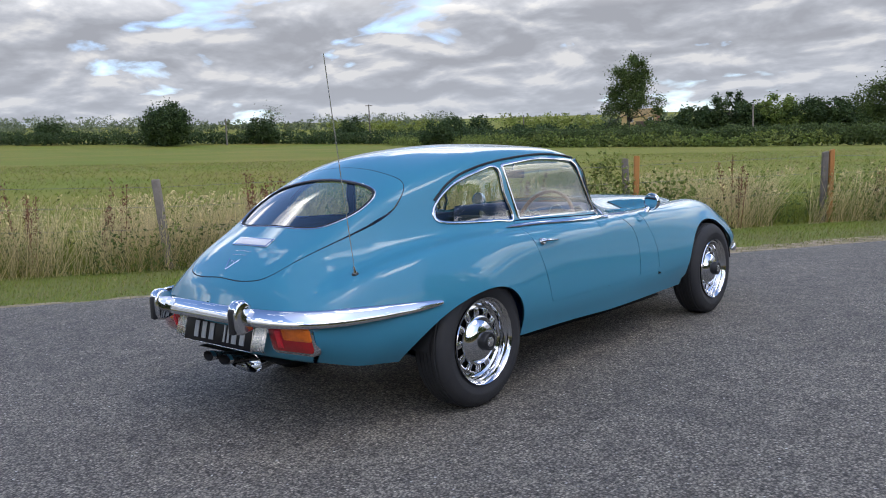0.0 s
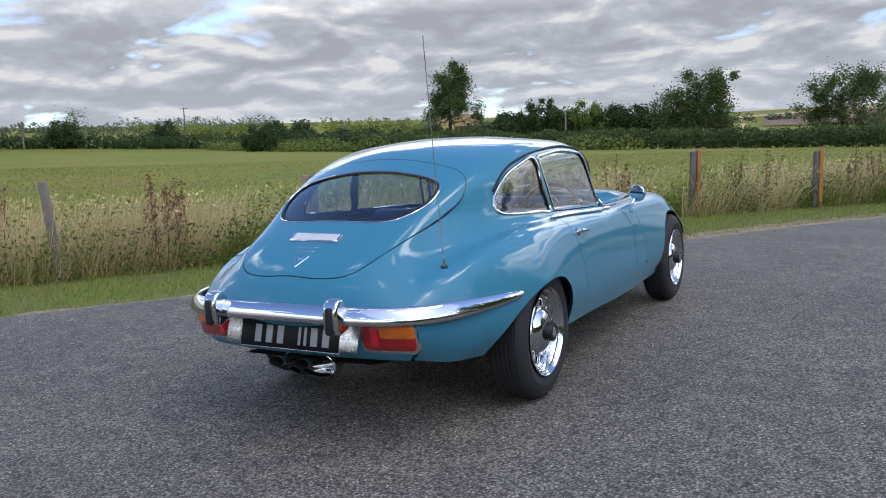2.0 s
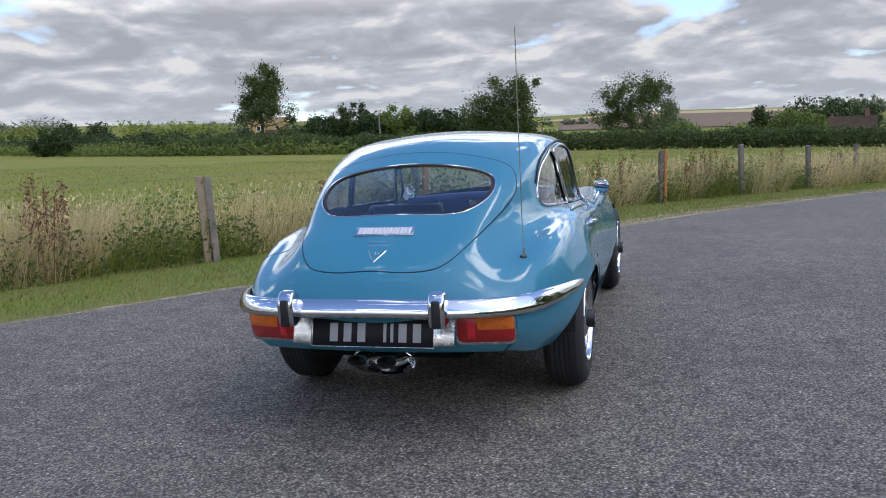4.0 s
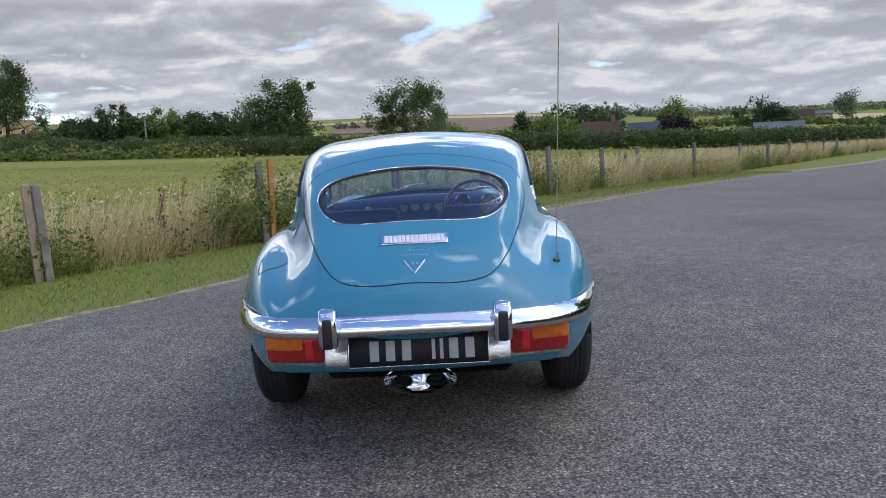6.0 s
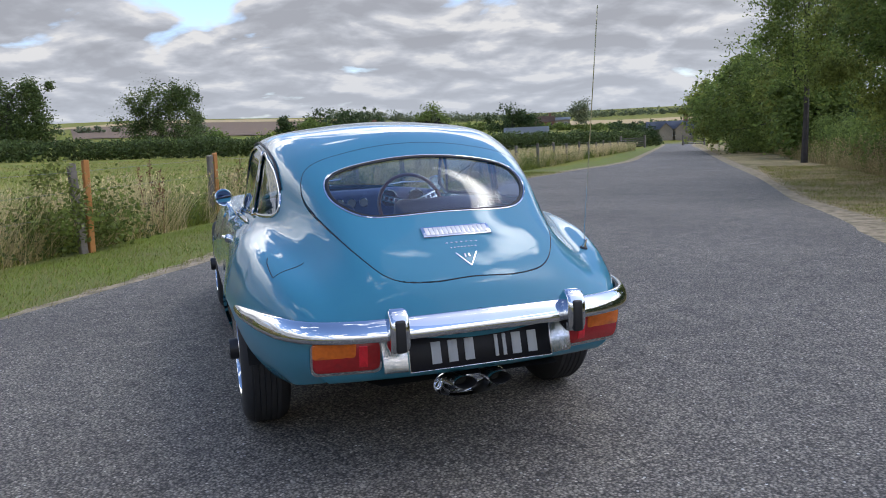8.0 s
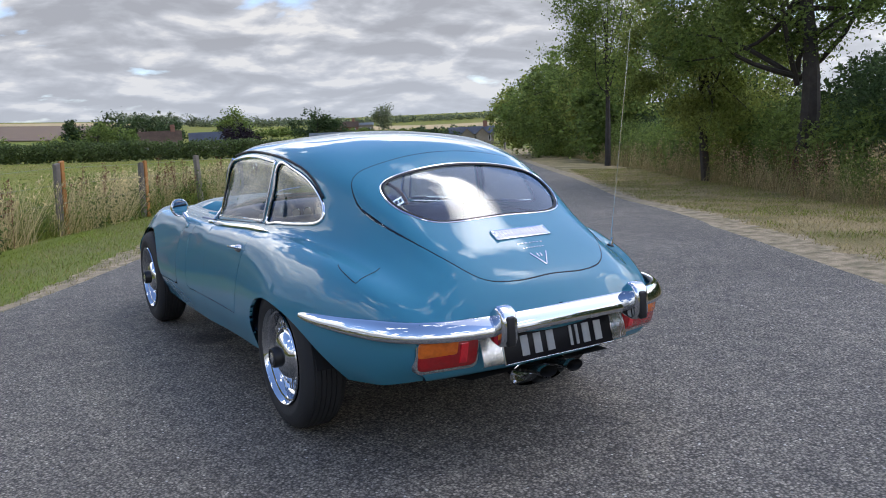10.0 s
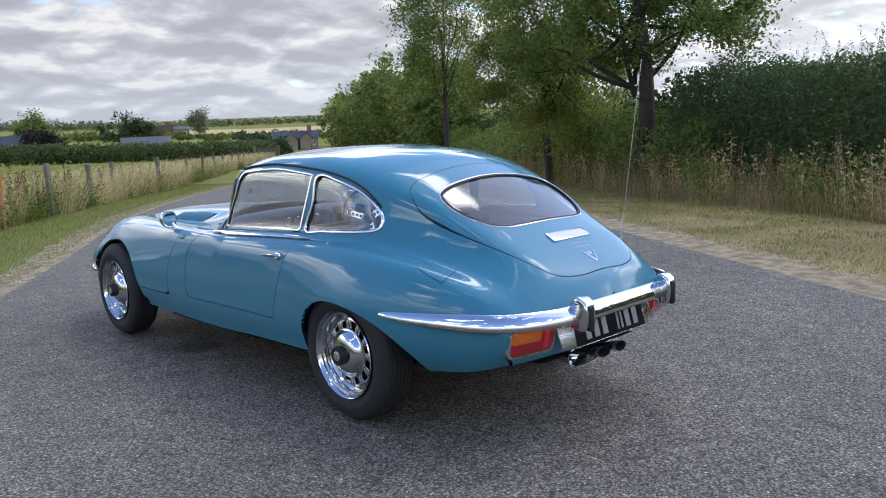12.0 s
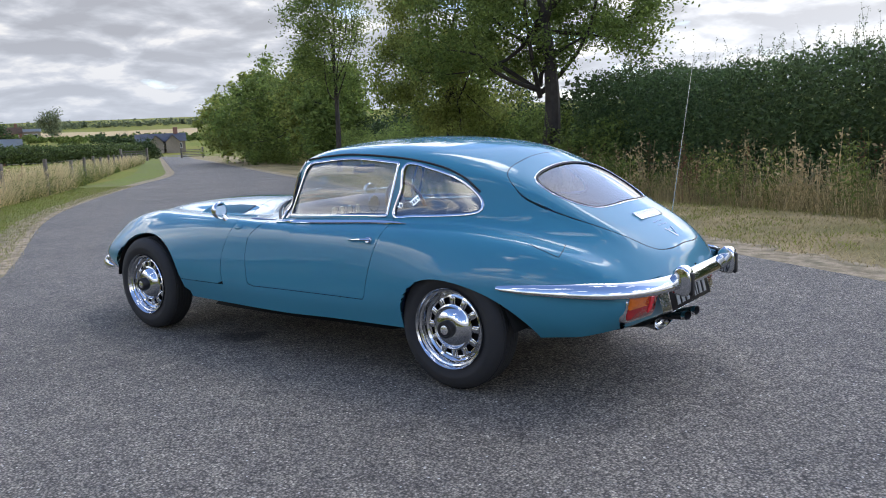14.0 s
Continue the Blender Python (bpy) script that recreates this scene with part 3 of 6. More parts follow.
def build_panels():
    GAP = 0.0019
    # door skins
    for side in (1, -1):
        bm = skin_bm()
        bmesh.ops.delete(bm, geom=[v for v in bm.verts if v.co.x * side < 0.5 or v.co.y < 0.2 or v.co.y > 1.8 or v.co.z > 0.95], context="VERTS")
        keep(bm, v_door, True, GAP)
        keep(bm, lambda v: v.co.z - belt_line(v.co.y) + 0.004, True)
        skin_part("door", bm, PAINT, car)
    # tailgate
    bm = skin_bm()
    bmesh.ops.delete(bm, geom=[v for v in bm.verts if abs(v.co.x) > 0.58 or v.co.y > 0.0 or v.co.z < 0.6], context="VERTS")
    keep(bm, lambda v: d_hatch(v.co.x, v.co.y), True, GAP)
    keep(bm, lambda v: d_rear(v.co.x, v.co.y), False, 0.0)
    skin_part("tailgate", bm, PAINT, car)
    # rear pane
    bm = skin_bm()
    bmesh.ops.delete(bm, geom=[v for v in bm.verts if abs(v.co.x) > 0.5 or v.co.y > -0.1 or v.co.y < -0.75 or v.co.z < 0.6], context="VERTS")
    keep(bm, lambda v: d_rear(v.co.x, v.co.y), True, -0.004)
    ln = bm.verts.layers.float_vector["normal"]
    for v in bm.verts:
        v.co -= Vector(v[ln]) * 0.007
    skin_part("rear_window", bm, REAR_GLASS, car, "dark tinted rear window glass", False).visible_shadow = False
    # bonnet
    bm = skin_bm()
    bmesh.ops.delete(bm, geom=[v for v in bm.verts if v.co.y < 1.5], context="VERTS")
    keep(bm, lambda v: d_bonnet(*v.co), True, GAP)
    keep(bm, lambda v: d_arch(v.co.y, v.co.z) if abs(v.co.x) > 0.3 else 1, False)
    skin_part("bonnet", bm, PAINT, car)
    # windscreen
    bm = skin_bm()
    ls, lv = bm.verts.layers.float["station"], bm.verts.layers.float["girth"]
    bmesh.ops.delete(bm, geom=[v for v in bm.verts if v[ls] < 1.2 or v[ls] > 1.9], context="VERTS")
    keep(bm, lambda v: v_screen(v, ls, lv), True, -0.003)
    ln = bm.verts.layers.float_vector["normal"]
    for v in bm.verts:
        v.co -= Vector(v[ln]) * 0.006
    skin_part("windscreen", bm, GLASS, car, "", False).visible_shadow = False
    # side panes
    for side in (1, -1):
        for name, d in (("door_window", d_pane), ("quarter_window", d_quarter)):
            bm = skin_bm()
            bmesh.ops.delete(bm, geom=[v for v in bm.verts if v.co.x * side < 0.4 or v.co.y < -0.4 or v.co.y > 1.5 or v.co.z < 0.8], context="VERTS")
            keep(bm, lambda v: d(v.co.y, v.co.z), True, -0.004)
            ln = bm.verts.layers.float_vector["normal"]
            for v in bm.verts:
                v.co -= Vector(v[ln]) * 0.008
            skin_part(name, bm, GLASS, car, "", False).visible_shadow = False
    # the shell that remains: roof, wings, sills, pillars
    bm = skin_bm()
    ls, lv = bm.verts.layers.float["station"], bm.verts.layers.float["girth"]
    keep(bm, lambda v: d_arch(v.co.y, v.co.z) if abs(v.co.x) > 0.3 else 1, False)
    keep(bm, lambda v: d_bonnet(*v.co), False, GAP)
    keep(bm, lambda v: d_hatch(v.co.x, v.co.y) if v.co.z > 0.6 else 1, False, GAP)
    keep(bm, v_pane, False)
    keep(bm, lambda v: max(v_door(v), v.co.z - belt_line(v.co.y)), False, GAP)
    keep(bm, lambda v: v_screen(v, ls, lv), False)
    skin_part("body_shell", bm, PAINT, car)


def belt_line(y):
    return 0.862 - 0.036 * min(max((y - 0.45) / 0.9, 0), 1)


build_panels()


def along_side(line, side, off):
    pts, ups = [], []
    for y, z in line:
        p, n = on_side(y, z, side, off)
        pts.append(p)
        ups.append(n)
    return pts, ups


def along_top(line, off):
    pts, ups = [], []
    for x, y in line:
        p, n = on_top(x, y, off)
        pts.append(p)
        ups.append(n)
    return pts, ups


# chrome and rubber round the windows
for side in (1, -1):
    for line, name in ((DOOR_PANE, "door_window_trim"), (QUARTER_PANE, "quarter_window_trim")):
        bm = bmesh.new()
        p, n = along_side(line, side, 0.001)
        sweep(bm, p, ring_profile(0.0085, 0.006), n, closed=True)
        part(name, bm, CHROME, car, "chrome window surround")
    bm = bmesh.new()
    line = spline([(1.36, 0.803), (1.0, 0.815), (0.6, 0.831), (0.33, 0.832)], 40)
    p, n = along_side(line, side, 0.006)
    sweep(bm, p, ring_profile(0.0125, 0.008), n, scales=[1.0] * 36 + [0.9, 0.75, 0.55, 0.3, 0.1][:len(p) - 36])
    part("belt_trim", bm, CHROME, car, "chrome waistline strip")
bm = bmesh.new()
p, n = along_top(REAR_PANE, -0.001)
sweep(bm, p, ring_profile(0.0042, 0.004), n, closed=True)
part("rear_window_trim", bm, CHROME, car, "chrome rear window surround")
bm = bmesh.new()
cy = -0.44
inner = [(q[0] * 0.974, cy + (q[1] - cy) * 0.955) for q in REAR_PANE]
p, n = along_top(inner, -0.003)
sweep(bm, p, ring_profile(0.0065, 0.004), n, closed=True)
part("rear_window_seal", bm, SEAL, car, "black rubber seal")


# wheels
def wheel(side, y, name="wheel"):
    w = new(name)
    w.parent = car
    w.matrix_basis = pose(0.682 * side, y, 0.325, 0, 0, 0 if side > 0 else 180)
    bm = bmesh.new()
    wall = [(0.205, 0.078), (0.225, 0.090), (0.250, 0.097), (0.258, 0.0985), (0.262, 0.0975), (0.283, 0.094), (0.294, 0.0885), (0.297, 0.087), (0.306, 0.080), (0.3135, 0.071), (0.3185, 0.062)]
    prof = [(r, -a) for r, a in wall]
    for a in (-0.044, -0.022, 0.0, 0.022, 0.044):
        prof += [(0.3245, a - 0.009), (0.3245, a + 0.009), (0.318, a + 0.0097), (0.318, a + 0.0123)]
    prof += wall[::-1] + [(0.2, 0.05)]
    lathe(bm, prof, Matrix(), 72)
    part("tyre", bm, RUBBER, w, "black rubber tyre", sharp=30)
    bm = bmesh.new()
    lathe(bm, [(0.146, 0.030), (0.152, 0.040), (0.158, 0.042), (0.168, 0.038), (0.178, 0.046), (0.184, 0.066), (0.190, 0.074), (0.198, 0.077), (0.203, 0.084), (0.2095, 0.088), (0.2125, 0.092), (0.2100, 0.098), (0.2060, 0.094), (0.200, 0.082), (0.19, 0.06), (0.175, 0.02), (0.15, -0.02), (0.19, -0.06)], Matrix(), 72)
    part("rim", bm, RIM_CHROME, w, "bright chrome wheel rim", sharp=30)
    # ventilated disc: bars between the openings
    for k in range(12):
        m = Matrix.Rotation(2 * math.pi * k / 12, 4, "X")
        bm = bmesh.new()
        box(bm, (0.016, 0.038, 0.050), m @ pose(0.042, 0, 0.134), 0.006)
        box(bm, (0.012, 0.020, 0.044), m @ pose(0.050, 0, 0.134), 0.005)
        part("spoke", bm, RIM_CHROME, w, "chrome bar of the slotted wheel disc")
    bm = bmesh.new()
    lathe(bm, [(0.185, 0.014), (0.10, 0.012), (0.02, 0.012)], Matrix(), 36)
    part("brake_disc", bm, DARK, w)
    bm = bmesh.new()
    lathe(bm, [(0.110, 0.030), (0.116, 0.046), (0.121, 0.052), (0.119, 0.058), (0.112, 0.060), (0.106, 0.066), (0.094, 0.080), (0.076, 0.090), (0.055, 0.096), (0.0, 0.098)], Matrix(), 60)
    part("hub_cap", bm, CHROME, w, "domed chrome hub cap")
    bm = bmesh.new()
    lathe(bm, [(0.047, 0.090), (0.045, 0.124), (0.041, 0.129), (0.034, 0.130), (0.032, 0.126), (0.0, 0.126)], Matrix(), 40)
    part("centre_cap", bm, BLACK, w, "black centre cap with a metal medallion")
    bm = bmesh.new()
    lathe(bm, [(0.024, 0.125), (0.024, 0.129), (0.018, 0.131), (0.0, 0.132)], Matrix(), 16)
    part("medallion", bm, SATIN, w)
    return w


wheel(1, 0.0)
wheel(-1, 0.0)
wheel(1, 2.667)
wheel(-1, 2.667)

# dark strip added in the tailgate's shut line, for the shade in its gap
bm = bmesh.new()
p, n = along_top(HATCH, -0.0006)
sweep(bm, p, ring_profile(0.0016, 0.0012), n, closed=True)
part("tailgate_seal", bm, SEAL, car, "thin dark shut line round the tailgate")


# bumper: a bar that wraps the tail and tapers to a point on each flank
def bumper_path():
    half = spline([(0, -1.035, 0.580), (0.31, -1.022, 0.577), (0.505, -0.955, 0.571), (0.622, -0.84, 0.567), (0.698, -0.66, 0.565)] + [(abs(on_side(y, z)[0].x) + 0.005, y, z) for y, z in ((-0.52, 0.564), (-0.41, 0.565), (-0.305, 0.566))], 44)
    return [(-x, y, z) for x, y, z in half[:0:-1]] + [tuple(q) for q in half]


def rear_bumper():
    path = bumper_path()
    n = len(path)
    bm = bmesh.new()
    prof = [(0.004, -0.036), (0.018, -0.0355), (0.025, -0.032), (0.0275, -0.025), (0.026, -0.014), (0.0215, 0.001), (0.0145, 0.016), (0.005, 0.029), (-0.004, 0.0355), (-0.010, 0.036), (-0.016, 0.030), (-0.016, -0.032)]
    prof = [(-a, b) for a, b in prof]
    sc = []
    for i in range(n):
        e = min(i, n - 1 - i) / (n * 0.5)
        sc.append(min(1.0, 0.22 + 0.85 * (e / 0.42) ** 0.6) if e < 0.42 else 1.0)
    sc = [min(1, s) for s in sc]
    sweep(bm, [(x, y, z) for x, y, z in path], [(-a, b) for a, b in prof], None, scales=sc)
    part("rear_bumper", bm, CHROME, car, "bright chrome wraparound rear bumper", sharp=60)
    bm = bmesh.new()
    sweep(bm, [(x * 0.985, y + 0.018, z + 0.024 * s) for (x, y, z), s in zip(path, sc)], ring_profile(0.0075, 0.0075), None)
    part("bumper_seal", bm, SEAL, car, "black rubber strip above the bumper")
    for side in (1, -1):
        bm = bmesh.new()
        shape = [(-1.000, 0.520), (-1.055, 0.506), (-1.078, 0.512), (-1.090, 0.535), (-1.092, 0.595), (-1.082, 0.632), (-1.062, 0.648), (-1.035, 0.650), (-1.005, 0.625)]
        for w, grow in ((0.033, 0.0),):
            ends = [[bm.verts.new((0.312 * side + e * w, y, z)) for y, z in shape] for e in (-1, 1)]
            n = len(shape)
            for i in range(n):
                bm.faces.new((ends[0][i], ends[0][(i + 1) % n], ends[1][(i + 1) % n], ends[1][i]))
            bm.faces.new(ends[0])
            bm.faces.new(ends[1])
        rim = [e for e in bm.edges if abs(e.verts[0].co.x - e.verts[1].co.x) < 1e-5]
        bmesh.ops.bevel(bm, geom=rim, offset=0.012, segments=4, profile=0.5, affect="EDGES")
        o = part("overrider", bm, CHROME, car, "chrome bumper overrider with a black rubber face")
        bm = bmesh.new()
        box(bm, (0.036, 0.020, 0.108), pose(0.312 * side, -1.087, 0.565, -1), 0.008, 3)
        part("rubber_face", bm, BLACK, o, "black rubber overrider face")


rear_bumper()


def tail_y(x, z=0.47):
    return -0.93 + 0.072 * min(abs(x) / 0.6, 1.1) ** 2 - (z - 0.42) * 0.25


# rear panel under the bumper
def rear_panel():
    bm = bmesh.new()
    cols = 40
    rows = [(0.60, 0.0, 0.575), (0.54, 0.0, 0.58), (0.47, 0.0, 0.578), (0.42, 0.004, 0.558), (0.400, 0.007, 0.545), (0.382, 0.014, 0.530), (0.365, 0.030, 0.515), (0.353, 0.065, 0.50), (0.346, 0.14, 0.49)]
    grid = []
    for z, dy, w in rows:
        grid.append([bm.verts.new(((2 * i / cols - 1) * w, tail_y((2 * i / cols - 1) * w, z) + dy, z)) for i in range(cols + 1)])
    for a, b in zip(grid, grid[1:]):
        for i in range(cols):
            bm.faces.new((a[i], a[i + 1], b[i + 1], b[i]))
    part("rear_valance", bm, PAINT, car)
    for side in (1, -1):
        bm = bmesh.new()
        g = []
        for z, dy in ((0.535, 0.004), (0.515, 0.0), (0.47, -0.030), (0.43, -0.052), (0.417, -0.056), (0.409, -0.048)):
            g.append([bm.verts.new((side * (0.262 + 0.083 * i / 6), tail_y(0.262 + 0.083 * i / 6, z) + dy, z)) for i in range(7)])
        for a, b in zip(g, g[1:]):
            for i in range(6):
                bm.faces.new((a[i], a[i + 1], b[i + 1], b[i]))
        bmesh.ops.solidify(bm, geom=bm.faces[:], thickness=0.004)
        part("rear_panel_trim", bm, SATIN, car, "bright metal panel beside the number plate")


rear_panel()


def tail_lamp(side):
    lamp = new("tail_lamp")
    lamp.parent = car
    tagged(lamp, "rear lamp with amber and red lenses in a chrome surround")

    def slab(name, x0, x1, z0, z1, proud, material, r, parent, label=""):
        pts = rounded([(x0, z0), (x1, z0), (x1, z1), (x0, z1)], r, 5)
        bm = bmesh.new()
        lo, hi, mid = [], [], []
        cx, cz = (x0 + x1) / 2, (z0 + z1) / 2
        for x, z in pts:
            y = tail_y(x, z)
            lo.append(bm.verts.new((side * x, y + 0.02, z)))
            mid.append(bm.verts.new((side * x, y - proud * 0.7, z)))
            k = 0.93
            xx, zz = cx + (x - cx) * k, cz + (z - cz) * k
            hi.append(bm.verts.new((side * xx, tail_y(xx, zz) - proud, zz)))
        n = len(pts)
        for a, b in ((lo, mid), (mid, hi)):
            for i in range(n):
                bm.faces.new((a[i], a[(i + 1) % n], b[(i + 1) % n], b[i]))
        c = bm.verts.new((side * cx, tail_y(cx, cz) - proud - 0.003, cz))
        for i in range(n):
            bm.faces.new((hi[i], hi[(i + 1) % n], c))
        return part(name, bm, material, parent, label, sharp=50)
    slab("lamp_surround", 0.342, 0.580, 0.405, 0.532, 0.008, CHROME, 0.03, lamp, "chrome lamp surround")
    slab("red_lens", 0.350, 0.573, 0.417, 0.526, 0.015, RED_LENS, 0.026, lamp, "red lens")
    slab("amber_lens", 0.428, 0.574, 0.470, 0.527, 0.018, AMBER_LENS, 0.012, lamp, "amber indicator lens")
    slab("reflector", 0.392, 0.422, 0.432, 0.512, 0.020, RED_REFLECTOR, 0.003, lamp, "bright red reflector")


tail_lamp(1)
tail_lamp(-1)

# number plate: seven plain bars in two groups
plate = new("number_plate")
plate.parent = car
tagged(plate, "black number plate with silver bars")
bm = bmesh.new()
TILT = Matrix.Rotation(radians(-14), 4, "X")
PL = Matrix.Translation((0.004, -0.956, 0.462)) @ TILT
box(bm, (0.52, 0.008, 0.112), PL, 0.003)
part("plate", bm, PLATE, plate)
bm = bmesh.new()
for dx, dz, sx, sz in ((0, 0.0572, 0.5236, 0.0024), (0, -0.0572, 0.5236, 0.0024), (0.2606, 0, 0.0024, 0.117), (-0.2606, 0, 0.0024, 0.117)):
    box(bm, (sx, 0.012, sz), PL @ pose(dx, 0, dz), 0.001)
part("plate_frame", bm, SATIN, plate)
for k, x in enumerate((-0.165, -0.105, -0.045, 0.055, 0.085, 0.13, 0.19)):
    bm = bmesh.new()
    box(bm, (0.013 if k in (3, 4) else 0.034, 0.004, 0.075), PL @ pose(x, -0.0055, 0), 0.001)
    part("bar", bm, SILVER_BAR, plate)

# exhaust: an oval polished dish with two flared pipes in it
ex = new("exhaust")
ex.parent = car
tagged(ex, "polished twin exhaust pipes under the tail")


def stadium(hw, hh, k=40):
    return [(hw * math.copysign(abs(math.cos(a)) ** 0.75, math.cos(a)), hh * math.sin(a)) for a in np.linspace(0, 2 * math.pi, k, endpoint=False)]


bm = bmesh.new()
rings = []
for y, hw, hh in ((-0.60, 0.080, 0.040), (-0.70, 0.115, 0.050), (-0.775, 0.140, 0.060), (-0.782, 0.142, 0.061), (-0.784, 0.139, 0.058), (-0.775, 0.132, 0.053), (-0.755, 0.118, 0.046), (-0.72, 0.09, 0.036)):
    rings.append([bm.verts.new((x, y - 0.05 - 0.25 * z, 0.308 + z)) for x, z in stadium(hw, hh)])
for p, q in zip(rings, rings[1:]):
    for i in range(40):
        bm.faces.new((p[i], p[(i + 1) % 40], q[(i + 1) % 40], q[i]))
bm.faces.new(rings[-1])
part("exhaust_dish", bm, CHROME, ex, "oval polished exhaust surround", sharp=60)
for tx in (0.062, -0.062):
    bm = bmesh.new()
    line = spline([(tx * 1.1, -0.5, 0.28), (tx, -0.70, 0.305), (tx, -0.86, 0.330), (tx, -0.93, 0.342), (tx * 1.03, -0.975, 0.348)], 24)
    prof = ring_profile(1.0, 0.55, 18)
    radii = [0.028] * 19 + [0.028, 0.029, 0.032, 0.036, 0.039, 0.040]
    sweep(bm, line, prof, scales=radii, caps=False)
    part("exhaust_pipe", bm, PIPE_STEEL, ex, "flared blackened tailpipe", sharp=60)
    bm = bmesh.new()
    sweep(bm, line[20:], prof, scales=[r - 0.0025 for r in radii[20:]], caps=False)
    bm.verts.ensure_lookup_table()
    bm.faces.new(bm.verts[:18])
    rim = bmesh.new()
    sweep(rim, line[23:], prof, scales=[r + 0.002 for r in radii[23:]], caps=False)
    part("pipe_rim", rim, SATIN, ex, "bright rolled rim of the tailpipe", sharp=60)
    part("pipe_bore", bm, TAN_TWINE, ex, "sooty pipe bore")
bm = bmesh.new()
box(bm, (0.035, 0.05, 0.09), pose(0, -0.78, 0.385), 0.006)
part("exhaust_hanger", bm, SATIN, ex)

# radio aerial
aer = new("aerial")
aer.parent = car
bm = bmesh.new()
base, bn = on_top(0.574, -0.628)
sweep(bm, [base, base + Vector((0.006, -0.05, 0.36)), Vector((0.591, -0.754, 1.648))], ring_profile(0.0022, 0.0022, 6), [(0, 1, 0)] * 3)
part("rod", bm, SATIN, aer, "thin steel aerial rod")
bm = bmesh.new()
q = Vector((0, 0, 1)).rotation_difference(bn).to_matrix().to_4x4()
FOOT = Matrix.Translation(base) @ q @ Matrix.Rotation(radians(-90), 4, "Y")
lathe(bm, [(0.016, -0.004), (0.016, 0.003), (0.012, 0.007), (0.0, 0.007)], FOOT, 20)
part("aerial_base", bm, BLACK, aer, "black rubber aerial foot")
bm = bmesh.new()
lathe(bm, [(0.010, 0.005), (0.0095, 0.012), (0.006, 0.018), (0.0055, 0.034), (0.003, 0.040), (0.0, 0.040)], FOOT, 20)
part("aerial_ferrule", bm, CHROME, aer, "small chrome ferrule")

# reversing lamp and badge on the tailgate
def tail_frame(x, y, off=0.0):
    p, n = on_top(x, y, off)
    fwd = Vector((0, 1, 0))
    fwd = (fwd - n * fwd.dot(n)).normalized()
    return Matrix.Translation(p) @ Matrix((fwd.cross(n), fwd, n)).transposed().to_4x4()


m = tail_frame(0.003, -0.735, 0.0)
bm = bmesh.new()
box(bm, (0.262, 0.062, 0.010), m, 0.004)
rev = part("reversing_lamp", bm, CHROME, car, "chrome reversing lamp with a ribbed clear lens")
for k in range(14):
    bm = bmesh.new()
    box(bm, (0.0162, 0.046, 0.008), m @ pose(-0.1105 + 0.017 * k, 0, 0.0026), 0.002)
    part("lens_rib", bm, WHITE_LENS, rev)
# wheel wells, floor pan and cabin tub close the shell from below
bm = bmesh.new()
prof_y = np.linspace(-0.86, 3.5, 40)
grid = []
for y in prof_y:
    w = float(LINES["bottom_x"](y)) - 0.09
    if -0.60 < y < 0.42 or 2.15 < y < 3.1:
        w = min(w, 0.52)
    if y <= -0.62:
        w -= 0.16
    z = max(0.20, float(LINES["bottom_z"](y)) + (0.0 if y < -0.3 else -0.05))
    grid.append([bm.verts.new((w * k / 4, y, z)) for k in range(-4, 5)])
for a, b in zip(grid, grid[1:]):
    for i in range(8):
        bm.faces.new((a[i], a[i + 1], b[i + 1], b[i]))
part("floor_pan", bm, DARK, car, smooth=False)
for side in (1, -1):
    for cy in (-0.015, 2.62):
        bm = bmesh.new()
        arcs = []
        for x in (0.52, 0.755 if cy < 1 else 0.74):
            arc = []
            for a in np.linspace(0.12, math.pi - 0.12, 30):
                reach = (0.30 if math.cos(a) > 0 else 0.40) if cy < 1 else 0.41
                arc.append(bm.verts.new((x * side, cy + 0.03 + reach * math.cos(a), 0.31 + (0.283 if cy < 1 else 0.37) * math.sin(a))))
            arcs.append(arc)
        for i in range(29):
            bm.faces.new((arcs[0][i], arcs[0][i + 1], arcs[1][i + 1], arcs[1][i]))
        bm.faces.new(arcs[0])
        part("wheel_well", bm, DARK, car)


